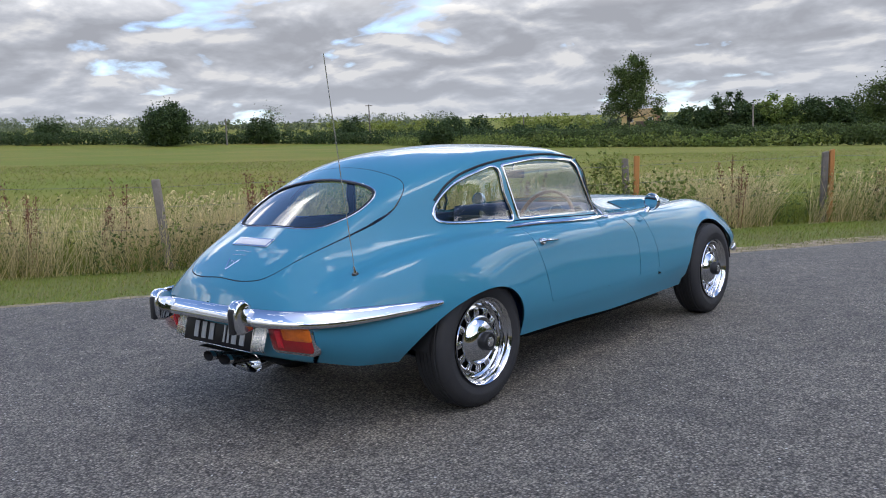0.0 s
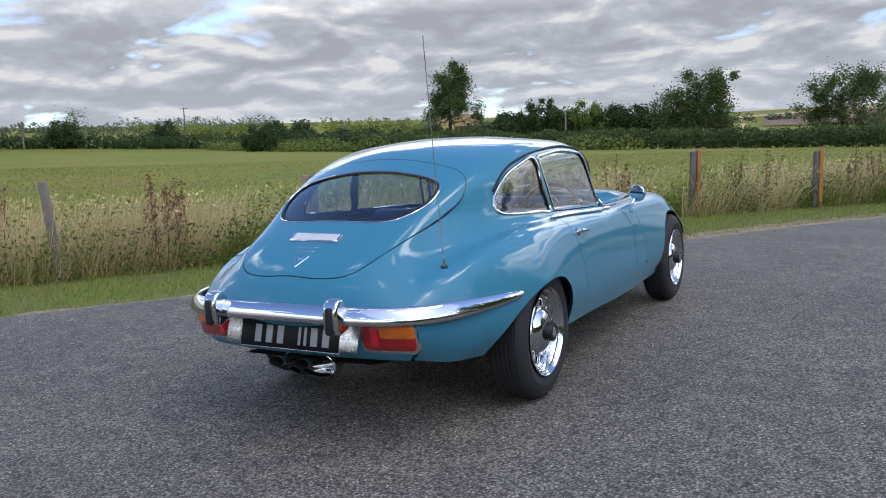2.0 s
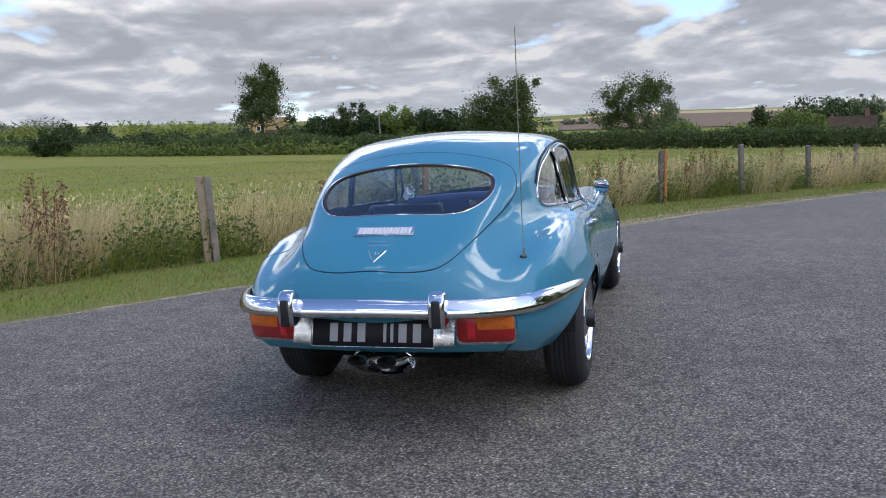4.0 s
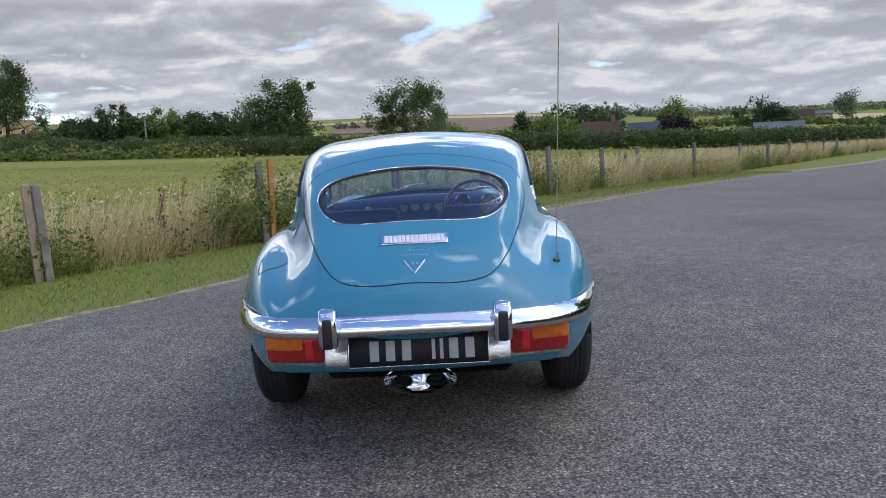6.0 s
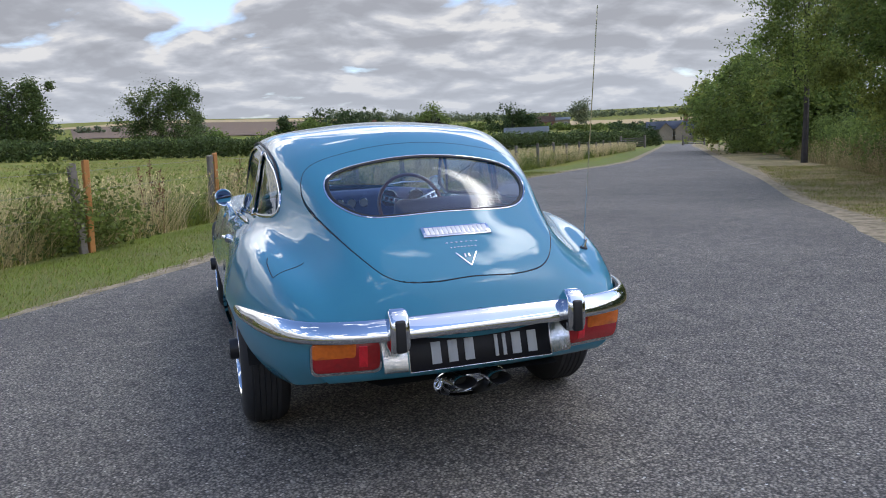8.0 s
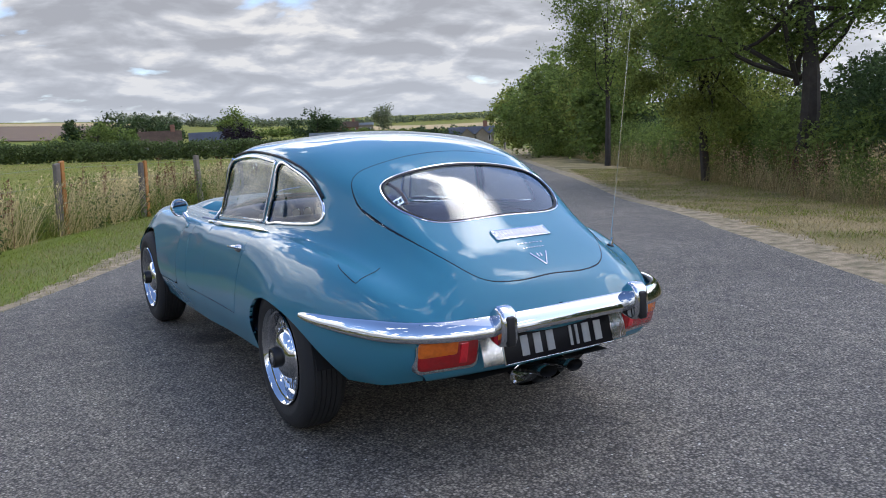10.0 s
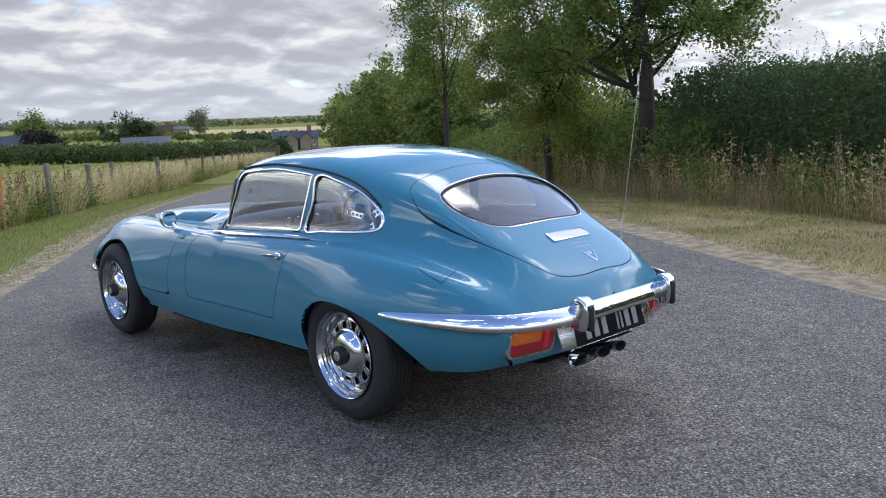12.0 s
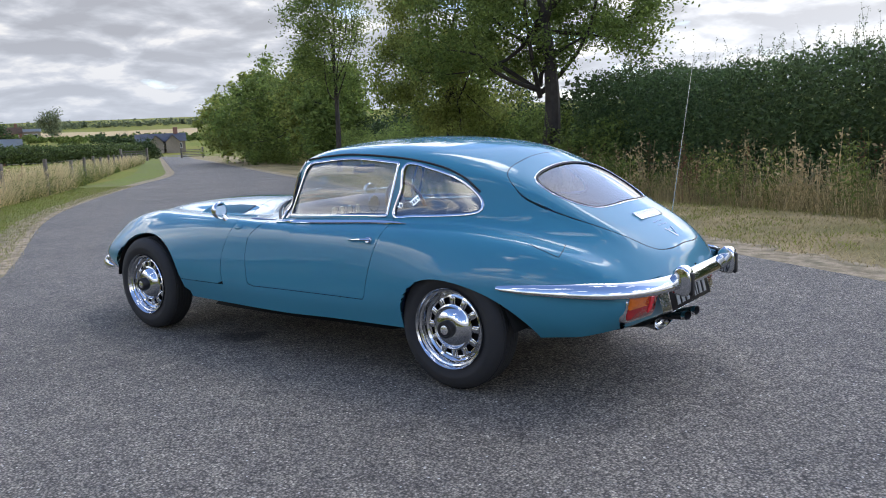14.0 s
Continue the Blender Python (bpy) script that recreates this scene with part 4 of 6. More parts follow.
# ---- cabin ----
def cabin():
    def slab(name, size, m, material, label="", bevel=0.02, parent=car):
        bm = bmesh.new()
        box(bm, size, m, bevel, 3)
        return part(name, bm, material, parent, label)
    slab("luggage_floor", (1.02, 0.80, 0.03), pose(0, -0.42, 0.655, 6), NAVY_CLOTH, "navy carpeted luggage floor")
    slab("cabin_floor", (1.24, 1.75, 0.03), pose(0, 0.78, 0.27), NAVY_CLOTH)
    slab("bulkhead", (1.20, 0.03, 0.46), pose(0, 1.64, 0.50), NAVY_CLOTH)
    slab("rear_bulkhead", (1.0, 0.03, 0.40), pose(0, -0.02, 0.47, -12), NAVY_CLOTH)
    for side in (1, -1):
        slab("door_card", (0.03, 1.30, 0.48), pose(0.655 * side, 1.0, 0.575, 0, -9 * side), NAVY, "navy door lining", 0.012)
        slab("side_lining", (0.03, 0.62, 0.24), pose(0.56 * side, 0.06, 0.66, 0, -10 * side), NAVY, "", 0.012)
        seat = new("front_seat")
        seat.parent = car
        tagged(seat, "navy leather front seat")
        slab("seat_cushion", (0.48, 0.50, 0.14), pose(0.34 * side, 0.95, 0.42, 8), NAVY, "", 0.045, seat)
        slab("backrest", (0.47, 0.11, 0.50), pose(0.34 * side, 0.66, 0.62, 14), NAVY, "", 0.045, seat)
    slab("rear_seat", (0.98, 0.10, 0.26), pose(0, 0.10, 0.64, 16), NAVY, "navy rear seat back", 0.04)
    # dashboard with its dials
    bm = bmesh.new()
    prof = [(1.43, 0.66), (1.43, 0.835), (1.455, 0.868), (1.50, 0.878), (1.60, 0.872), (1.68, 0.85), (1.68, 0.66)]
    cols = 25
    g = []
    for i in range(cols):
        x = -0.57 + 1.14 * i / (cols - 1)
        k = (x / 0.6) ** 2
        hump = 0.012 * math.exp(-((x - 0.36) / 0.15) ** 2)
        g.append([bm.verts.new((x, min(y - 0.06 * k, 1.71 - 0.42 * (x / 0.65) ** 2), z + (hump if z > 0.8 else 0) - 0.03 * k)) for y, z in prof])
    for a, b in zip(g, g[1:]):
        for j in range(len(prof) - 1):
            bm.faces.new((a[j], a[j + 1], b[j + 1], b[j]))
    part("dashboard", bm, NAVY, car, "padded navy dashboard", sharp=60)
    for x, r, z in ((-0.115, 0.026, 0.80), (-0.04, 0.026, 0.80), (0.035, 0.026, 0.80), (0.11, 0.026, 0.80), (0.27, 0.05, 0.815), (0.44, 0.05, 0.81), (-0.34, 0.02, 0.80)):
        y = 1.428 - 0.06 * (x / 0.6) ** 2
        bm = bmesh.new()
        lathe(bm, [(r * 1.15, 0.0), (r * 1.15, 0.008), (r * 0.98, 0.009), (r * 0.96, 0.004), (r * 0.96, -0.002)], pose(x, y, z, 0, 0, -90), 24)
        dial = part("dial", bm, CHROME, car, "round dial with a chrome ring")
        bm = bmesh.new()
        lathe(bm, [(r * 0.97, 0.003), (0, 0.003)], pose(x, y, z, 0, 0, -90), 24)
        part("dial_face", bm, DIAL if r < 0.03 else BLACK, dial)
    # steering wheel
    sw = new("steering_wheel")
    sw.parent = car
    tagged(sw, "wood-rimmed steering wheel with drilled alloy spokes")
    M = pose(0.345, 1.17, 0.785, -22)
    bm = bmesh.new()
    sweep(bm, [M @ Vector((0.193 * math.cos(a), 0, 0.193 * math.sin(a))) for a in np.linspace(0, 2 * math.pi, 48, endpoint=False)], ring_profile(0.011, 0.014, 10), [M.to_3x3() @ Vector((0, 1, 0))] * 48, closed=True)
    part("wheel_rim", bm, WOOD_RIM, sw, "varnished wooden rim")
    for ang in (20, 160, 270):
        a = radians(ang)
        for off in (0.016, -0.016):
            bm = bmesh.new()
            box(bm, (0.155, 0.004, 0.010), M @ Matrix.Rotation(-a, 4, "Y") @ pose(0.108, 0, off), 0.001)
            part("spoke_edge", bm, SATIN, sw)
        for k in range(5):
            bm = bmesh.new()
            box(bm, (0.010, 0.004, 0.030), M @ Matrix.Rotation(-a, 4, "Y") @ pose(0.045 + 0.031 * k, 0, 0), 0.001)
            part("spoke_web", bm, SATIN, sw)
    bm = bmesh.new()
    lathe(bm, [(0.04, 0.0), (0.038, 0.02), (0.025, 0.03), (0.0, 0.032)], M @ Matrix.Rotation(radians(-90), 4, "Z"), 24)
    part("wheel_boss", bm, BLACK, sw)
    bm = bmesh.new()
    sweep(bm, [M @ Vector((0, 0, 0)), (0.345, 1.45, 0.68)], ring_profile(0.02, 0.02), [(1, 0, 0)] * 2)
    part("steering_column", bm, BLACK, sw)
    # inside mirror
    bm = bmesh.new()
    box(bm, (0.20, 0.025, 0.055), pose(0.03, 1.26, 1.075, 8), 0.012, 3)
    im = part("inside_mirror", bm, NAVY, car, "inside mirror with a dark back")
    bm = bmesh.new()
    sweep(bm, [(0.03, 1.27, 1.09), (0.03, 1.30, 1.15)], ring_profile(0.006, 0.006), [(1, 0, 0)] * 2)
    part("mirror_stalk", bm, SATIN, im)


cabin()

# ---- fittings on the skin ----
for side in (1, -1):
    # door handle
    p, n = on_side(0.53, 0.744, side, 0.0)
    h = new("door_handle")
    h.parent = car
    tagged(h, "chrome push-button door handle")
    bm = bmesh.new()
    lathe(bm, [(0.021, 0), (0.020, 0.012), (0.016, 0.02), (0.0, 0.022)], Matrix.Translation(p) @ Vector((1, 0, 0)).rotation_difference(n).to_matrix().to_4x4(), 20)
    part("button", bm, CHROME, h)
    bm = bmesh.new()
    line = [on_side(y, z, side, o)[0] for y, z, o in ((0.515, 0.745, 0.012), (0.54, 0.744, 0.024), (0.58, 0.741, 0.028), (0.63, 0.738, 0.026), (0.665, 0.736, 0.018), (0.685, 0.735, 0.004))]
    sweep(bm, line, ring_profile(0.007, 0.011, 10), [n] * 6, scales=[1.1, 1.3, 1.0, 0.85, 0.7, 0.4])
    part("grip", bm, CHROME, h)
    # wing mirror
    wm = new("wing_mirror")
    wm.parent = car
    tagged(wm, "round chrome wing mirror on a short stalk")
    c = Vector((0.713 * side, 1.846, 0.862))
    tilt = Matrix.Translation(c) @ pose(0, 0, 0, 0, 0, 90 + 14 * side)
    bm = bmesh.new()
    lathe(bm, [(0.046, -0.012), (0.052, -0.014), (0.056, -0.008), (0.0555, 0.004), (0.050, 0.022), (0.036, 0.040), (0.018, 0.050), (0.0, 0.053)], Matrix.Translation(c) @ pose(0, 0, 0, 0, 0, 90 - 10 * side), 36)
    part("mirror_shell", bm, CHROME, wm)
    bm = bmesh.new()
    lathe(bm, [(0.047, -0.0115), (0.0, -0.0115)], Matrix.Translation(c) @ pose(0, 0, 0, 0, 0, 90 - 10 * side), 36)
    part("mirror_glass", bm, mat("mirror_glass", (0.80, 0.82, 0.84), 0.03, metal=1.0), wm)
    q, qn = on_side(1.80, 0.775, side)
    foot, fn = on_top(0.675 * side, 1.83)
    bm = bmesh.new()
    sweep(bm, [foot - Vector((0, 0, 0.01)), foot.lerp(c, 0.5) + Vector((0, 0.012, 0)), c + Vector((0, 0.02, -0.03))], ring_profile(0.011, 0.011, 10), [(1, 0.1, 0)] * 3, scales=[1.7, 1.0, 0.9])
    part("mirror_stalk", bm, CHROME, wm)
    # bonnet catch
    p, n = on_side(1.665, 0.765, side, 0.001)
    bm = bmesh.new()
    bmesh.ops.create_uvsphere(bm, u_segments=20, v_segments=10, radius=1.0, matrix=Matrix.Translation(p) @ Vector((1, 0, 0)).rotation_difference(n).to_matrix().to_4x4() @ Matrix.Diagonal((0.006, 0.038, 0.017, 1)))
    part("bonnet_catch", bm, PAINT, car, "oval bonnet catch cover")
    # louvres
    lv = new("louvre_bank")
    lv.parent = car
    tagged(lv, "bank of louvres in the bonnet")
    for k in range(17):
        y = 1.98 + 0.027 * k
        wdt = 0.15 - 0.0045 * abs(k - 6)
        p, n = on_top(0.375 * side, y, 0.0)
        bm = bmesh.new()
        R = Vector((0, 0, 1)).rotation_difference(n).to_matrix().to_4x4()
        box(bm, (wdt, 0.010, 0.009), Matrix.Translation(p) @ R @ pose(0, 0, 0.003, 24), 0.003, 1)
        part("louvre", bm, PAINT, lv)
        bm = bmesh.new()
        box(bm, (wdt * 0.96, 0.017, 0.005), Matrix.Translation(p) @ R @ pose(0, -0.012, 0.001), 0)
        part("louvre_slot", bm, BLACK, lv)
    # front bumper end
    bm = bmesh.new()
    line = spline([(0.690 * side, 3.19, 0.402), (0.680 * side, 3.28, 0.405), (0.61 * side, 3.44, 0.405), (0.48 * side, 3.57, 0.405), (0.30 * side, 3.64, 0.405)], 20)
    sweep(bm, line, ring_profile(0.016, 0.030, 12), scales=[0.25, 0.55, 0.8, 0.95] + [1.0] * 17)
    part("front_bumper", bm, CHROME, car, "chrome front quarter bumper")
    # wiper
    bm = bmesh.new()
    x0 = 0.30 if side > 0 else -0.18
    a, na = on_top(x0, 1.79 - 0.40 * (x0 / 0.65) ** 2, 0.012)
    b, nb = on_top(x0 + 0.20, 1.66 - 0.40 * ((x0 + 0.2) / 0.65) ** 2, 0.02)
    sweep(bm, [a, a.lerp(b, 0.5) + Vector((0, 0, 0.012)), b], ring_profile(0.004, 0.005), [(0, 0, 1)] * 3)
    part("wiper_arm", bm, SATIN, car)
# windscreen surround
bm = bmesh.new()
line = []
for x in np.linspace(-0.655, 0.655, 40):
    y = 1.76 - 0.42 * (x / 0.65) ** 2
    line.append(on_top(x, y, 0.002)[0])
sweep(bm, line, ring_profile(0.009, 0.007), [(0, 0.6, 1)] * 40)
part("windscreen_base_seal", bm, SEAL, car, "black rubber windscreen seal")
for side in (1, -1):
    bm = bmesh.new()
    line = [on_side(y, z, side, 0.003)[0] for y, z in ((1.345, 0.815), (1.31, 0.90), (1.275, 0.99), (1.235, 1.08), (1.19, 1.155))]
    sweep(bm, line, ring_profile(0.010, 0.012), [(side, 0.3, 0)] * 5)
    part("windscreen_pillar_trim", bm, CHROME, car, "chrome windscreen pillar trim")
    # dark gutter above the side windows
    bm = bmesh.new()
    gut = [on_side(y, z, side, 0.004) for y, z in spline([(1.185, 1.166), (1.0, 1.187), (0.8, 1.196), (0.45, 1.176), (0.2, 1.136), (0.04, 1.078), (-0.07, 1.0)], 40)]
    sweep(bm, [g[0] for g in gut], ring_profile(0.006, 0.006), [g[1] for g in gut])
    part("gutter", bm, SEAL, car, "dark drip rail above the side windows")
# fuel flap seam
bm = bmesh.new()
fl = [on_top(x, y, 0.0004) for x, y in spline([(-0.655, -0.425), (-0.662, -0.47), (-0.655, -0.568), (-0.642, -0.578), (-0.605, -0.572), (-0.575, -0.562), (-0.535, -0.548)], 36)]
sweep(bm, [f[0] for f in fl], ring_profile(0.0018, 0.0014, 6), [f[1] for f in fl])
part("fuel_flap_seam", bm, SEAL, car, "dark seam of the fuel flap")
# badge: a chevron and two rows of small raised bars
badge = new("tail_badge")
badge.parent = car
tagged(badge, "chrome chevron badge on the tailgate")
for side in (1, -1):
    bm = bmesh.new()
    pa, pb = on_top(0.003, -0.897, 0.002), on_top(0.003 + 0.038 * side, -0.842, 0.002)
    sweep(bm, [pa[0], pb[0]], ring_profile(0.0032, 0.0025, 6), [pa[1], pb[1]])
    part("chevron_bar", bm, CHROME, badge)
for row, y, w, k in ((0, -0.792, 0.13, 7), (1, -0.815, 0.105, 8), (2, -0.853, 0.03, 2)):
    for i in range(k):
        bm = bmesh.new()
        x = 0.003 + (i - (k - 1) / 2) * w / k
        box(bm, (w / k * 0.5, 0.006 if row < 2 else 0.018, 0.002), tail_frame(x, y, 0.001), 0.0008, 1)
        part("raised_bar", bm, CHROME, badge)

# ---- vegetation helpers ----
RNG = np.random.default_rng(5)


def quads_mesh(name, quads, material):
    """One mesh of loose four-cornered pieces from an array (n, 4, 3)."""
    n = len(quads)
    me = bpy.data.meshes.new(name)
    me.vertices.add(n * 4)
    me.vertices.foreach_set("co", np.ascontiguousarray(quads, dtype=np.float32).ravel())
    me.loops.add(n * 4)
    me.loops.foreach_set("vertex_index", np.arange(n * 4, dtype=np.int32))
    me.polygons.add(n)
    me.polygons.foreach_set("loop_start", np.arange(0, n * 4, 4, dtype=np.int32))
    me.update()
    me.validate()
    me.materials.append(material)
    return new(name, me)


def ground_zs(xy):
    return np.array([ground_z(x, y) for x, y in xy])


def blades(xy, height, width, lean=0.35, tip=0.15, wind=(0.25, 0.1), lift=0.0):
    """Upright tapering blades that lean at random and a little with the wind."""
    n = len(xy)
    a = RNG.uniform(0, 2 * math.pi, n)
    side = np.stack([np.cos(a), np.sin(a), np.zeros(n)], 1) * width / 2
    g = ground_zs(xy) + lift
    base = np.stack([xy[:, 0], xy[:, 1], g - 0.01], 1)
    l = RNG.normal(size=(n, 2)) * lean + np.array(wind)
    top = base + np.stack([l[:, 0] * height, l[:, 1] * height, height], 1)
    return np.stack([base - side, base + side, top + side * tip, top - side * tip], 1), top


def along(line, n, lo, hi, power=1.0):
    """Places scattered beside a line, between two distances to its left."""
    L = spline(line, 400)
    t = RNG.uniform(0, 1, n) ** power * 399.9
    i = t.astype(int)
    f = (t - i)[:, None]
    p = L[i] * (1 - f) + L[i + 1] * f
    d = L[i + 1] - L[i]
    d /= np.linalg.norm(d, axis=1)[:, None]
    off = RNG.uniform(lo, hi, n)[:, None]
    return p + np.stack([-d[:, 1], d[:, 0]], 1) * off


def leaves(centres, size, flat=0.3, droop=0.0):
    """A leaf-shaped, slightly folded piece at each centre, turned at random."""
    n = len(centres)
    d = RNG.normal(size=(n, 3))
    d[:, 2] = d[:, 2] * (1 - flat) - droop
    d /= np.linalg.norm(d, axis=1)[:, None]
    e = RNG.normal(size=(n, 3))
    e -= d * (e * d).sum(1)[:, None]
    e /= np.linalg.norm(e, axis=1)[:, None]
    s = size * RNG.uniform(0.6, 1.4, (n, 1))
    up = np.cross(d, e) * s * 0.12
    return np.stack([centres - d * s, centres + e * s * 0.5 + up, centres + d * s, centres - e * s * 0.5 + up], 1)


def clumps(ellipsoids, n, spread, k):
    """Places for leaves: k clumps near the surface of some ellipsoids, each a loose ball of leaves."""
    vol = np.array([e[3] * e[4] * e[5] for e in ellipsoids]) ** 0.7
    pick = RNG.choice(len(ellipsoids), k, p=vol / vol.sum())
    e = np.array(ellipsoids)[pick]
    d = RNG.normal(size=(k, 3))
    d /= np.linalg.norm(d, axis=1)[:, None]
    c = e[:, :3] + d * e[:, 3:] * RNG.uniform(0.35, 1.0, (k, 1)) ** 0.6
    w = RNG.uniform(0.5, 1.5, k)
    idx = RNG.choice(k, n, p=w / w.sum())
    return c[idx] + RNG.normal(size=(n, 3)) * spread * RNG.uniform(0.5, 1.3, k)[idx][:, None], c


def limb(bm, a, b, ra, rb, bend=0.1, seg=7):
    a, b = Vector(a), Vector(b)
    side = Vector(RNG.normal(size=3)) * (b - a).length * bend
    path = [a.lerp(b, t) + side * math.sin(math.pi * t) for t in np.linspace(0, 1, seg)]
    up = Vector((1, 0.2, 0)) if abs((b - a).normalized().x) < 0.9 else Vector((0, 1, 0))
    sweep(bm, path, ring_profile(1, 1, 7), [up] * seg, scales=[ra + (rb - ra) * t for t in np.linspace(0, 1, seg)])


def tree(x, y, height, ellipsoids, n, leaf, material, label, trunk_r=0.25, bare=0.3, k=60, spread=0.6, droop=0.0, group="trees at the field edge", name="tree"):
    """ellipsoids: (across x, across y, height of centre, radii) in units of the tree's height."""
    z = ground_z(x, y) - 0.1
    t = thing(name, label, "tree", group, pose(x, y, z))
    ell = [tuple(v * height for v in e) for e in ellipsoids]
    pts, c = clumps(ell, n, spread, k)
    pts = pts[pts[:, 2] > 0.15]
    crown = quads_mesh("crown", leaves(pts, leaf, droop=droop), material)
    crown.parent = t
    bm = bmesh.new()
    top = Vector((ell[0][0] * 0.5, ell[0][1] * 0.5, height * 0.62))
    limb(bm, (0, 0, -0.2), top, trunk_r, trunk_r * 0.35, 0.04, 10)
    order = RNG.choice(len(c), min(16, len(c)), replace=False)
    for i in order:
        s = RNG.uniform(bare, 0.6)
        a = Vector((0, 0, 0)).lerp(top, s / 0.62 if s < 0.62 else 1)
        limb(bm, a, c[i], trunk_r * 0.24, trunk_r * 0.04, 0.12)
    part("trunk", bm, BARK, t, "rough grey-brown trunk and limbs")
    return t


BARK = mat("bark", (0.035, 0.028, 0.022), 0.9, var=0.7, scale=6, hue=(0.065, 0.055, 0.045), bump=0.8, bump_scale=14)
LEAF_DARK = leaf_material("dark_green_leaves", (0.046, 0.076, 0.026), (0.080, 0.110, 0.038))
LEAF_HAWTHORN = leaf_material("hawthorn_leaves", (0.072, 0.115, 0.042), (0.11, 0.15, 0.055), 0.45)
LEAF_OAK = leaf_material("oak_leaves", (0.078, 0.115, 0.034), (0.125, 0.155, 0.048), 0.4)
LEAF_HEDGE = leaf_material("hedge_leaves", (0.075, 0.108, 0.032), (0.11, 0.14, 0.045), 0.35)
LEAF_MID = leaf_material("green_leaves", (0.145, 0.205, 0.050), (0.225, 0.265, 0.072), 0.55)
LEAF_PALE = leaf_material("yellow_green_leaves", (0.21, 0.255, 0.058), (0.31, 0.315, 0.09), 0.58)
# distance haze is put into this paler, greyer green
LEAF_HAZED = leaf_material("hazed_far_leaves", (0.15, 0.185, 0.10), (0.21, 0.23, 0.13), 0.3)
LEAF_PURPLE = leaf_material("purple_leaves", (0.018, 0.012, 0.018), (0.03, 0.016, 0.022), 0.2)
FIELD = mat("field_grass", (0.155, 0.190, 0.021), 0.9, var=0.9, scale=0.10, hue=(0.26, 0.21, 0.042), fine=0.55, fine_scale=7.0, bump=0.5, bump_scale=9, spec=0.15)
VERGE = mat("mown_verge_grass", (0.170, 0.215, 0.032), 0.9, var=0.9, scale=0.9, hue=(0.20, 0.18, 0.075), fine=0.6, fine_scale=45.0, bump=0.8, bump_scale=60, spec=0.15)
DRY_VERGE = mat("dry_mown_grass", (0.19, 0.165, 0.06), 0.9, var=1.0, scale=0.8, hue=(0.43, 0.315, 0.17), fine=0.6, fine_scale=45.0, bump=0.8, bump_scale=60, spec=0.15)


def asphalt_material():
    """Asphalt with its stones showing: cells of differing greys, a few pale ones, in dark binder."""
    m = bpy.data.materials.new("worn_asphalt")
    m.use_nodes = True
    nt = m.node_tree
    b = nt.nodes["Principled BSDF"]
    b.inputs["Roughness"].default_value = 0.8
    b.inputs["Specular IOR Level"].default_value = 0.35
    tc = nt.nodes.new("ShaderNodeTexCoord")

    def link(a, c):
        nt.links.new(a, c)

    def vor(scale, feature="F1"):
        n = nt.nodes.new("ShaderNodeTexVoronoi")
        n.feature = feature
        n.inputs["Scale"].default_value = scale
        link(tc.outputs["Object"], n.inputs["Vector"])
        return n

    def ramp(src, stops):
        r = nt.nodes.new("ShaderNodeValToRGB")
        e = r.color_ramp.elements
        e[0].position, e[0].color = stops[0][0], (*stops[0][1], 1)
        e[1].position, e[1].color = stops[-1][0], (*stops[-1][1], 1)
        for p, c in stops[1:-1]:
            e.new(p).color = (*c, 1)
        link(src, r.inputs[0])
        return r.outputs[0]

    def mix(kind, f, a, c):
        n = nt.nodes.new("ShaderNodeMix")
        n.data_type, n.blend_type = "RGBA", kind
        for i, v in ((0, f), (6, a), (7, c)):
            if isinstance(v, (int, float)):
                n.inputs[i].default_value = v
            else:
                link(v, n.inputs[i])
        return n.outputs[2]

    def nz(scale, det=4):
        n = nt.nodes.new("ShaderNodeTexNoise")
        n.inputs["Scale"].default_value, n.inputs["Detail"].default_value = scale, det
        link(tc.outputs["Object"], n.inputs["Vector"])
        return n.outputs["Fac"]

    cells = vor(96)
    grey = ramp(cells.outputs["Color"], [(0.0, (0.036, 0.034, 0.031)), (0.40, (0.108, 0.102, 0.092)), (0.70, (0.168, 0.160, 0.144)), (0.88, (0.22, 0.208, 0.187)), (1.0, (0.42, 0.40, 0.365))])
    binder = ramp(cells.outputs["Distance"], [(0.30, (1.05, 1.05, 1.05)), (0.72, (0.30, 0.30, 0.30))])
    col = mix("MULTIPLY", 1.0, grey, binder)
    big = ramp(nz(0.55, 5), [(0.3, (1.21, 1.14, 1.01)), (0.5, (1.48, 1.39, 1.23)), (0.7, (1.72, 1.61, 1.41))])
    mid = ramp(nz(6, 4), [(0.3, (0.80, 0.80, 0.82)), (0.7, (1.2, 1.2, 1.18))])
    col = mix("MULTIPLY", 1.0, mix("MULTIPLY", 1.0, col, big), mid)
    chips = vor(24)
    spot = ramp(chips.outputs["Distance"], [(0.095, (1, 1, 1)), (0.15, (0, 0, 0))])
    col = mix("MIX", spot, col, ramp(chips.outputs["Color"], [(0.50, (0.07, 0.07, 0.068)), (0.97, (0.72, 0.69, 0.62))]))
    # a darker patch with a wavering edge, by the car's left sill
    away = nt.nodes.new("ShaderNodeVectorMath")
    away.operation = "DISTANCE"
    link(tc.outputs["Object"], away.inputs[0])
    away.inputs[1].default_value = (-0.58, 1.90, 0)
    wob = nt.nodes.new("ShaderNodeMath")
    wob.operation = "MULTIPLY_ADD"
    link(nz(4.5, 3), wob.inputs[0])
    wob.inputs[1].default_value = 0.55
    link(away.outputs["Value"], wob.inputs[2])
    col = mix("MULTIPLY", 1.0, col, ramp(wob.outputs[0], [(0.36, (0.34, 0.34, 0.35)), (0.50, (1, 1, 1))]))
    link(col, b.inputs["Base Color"])
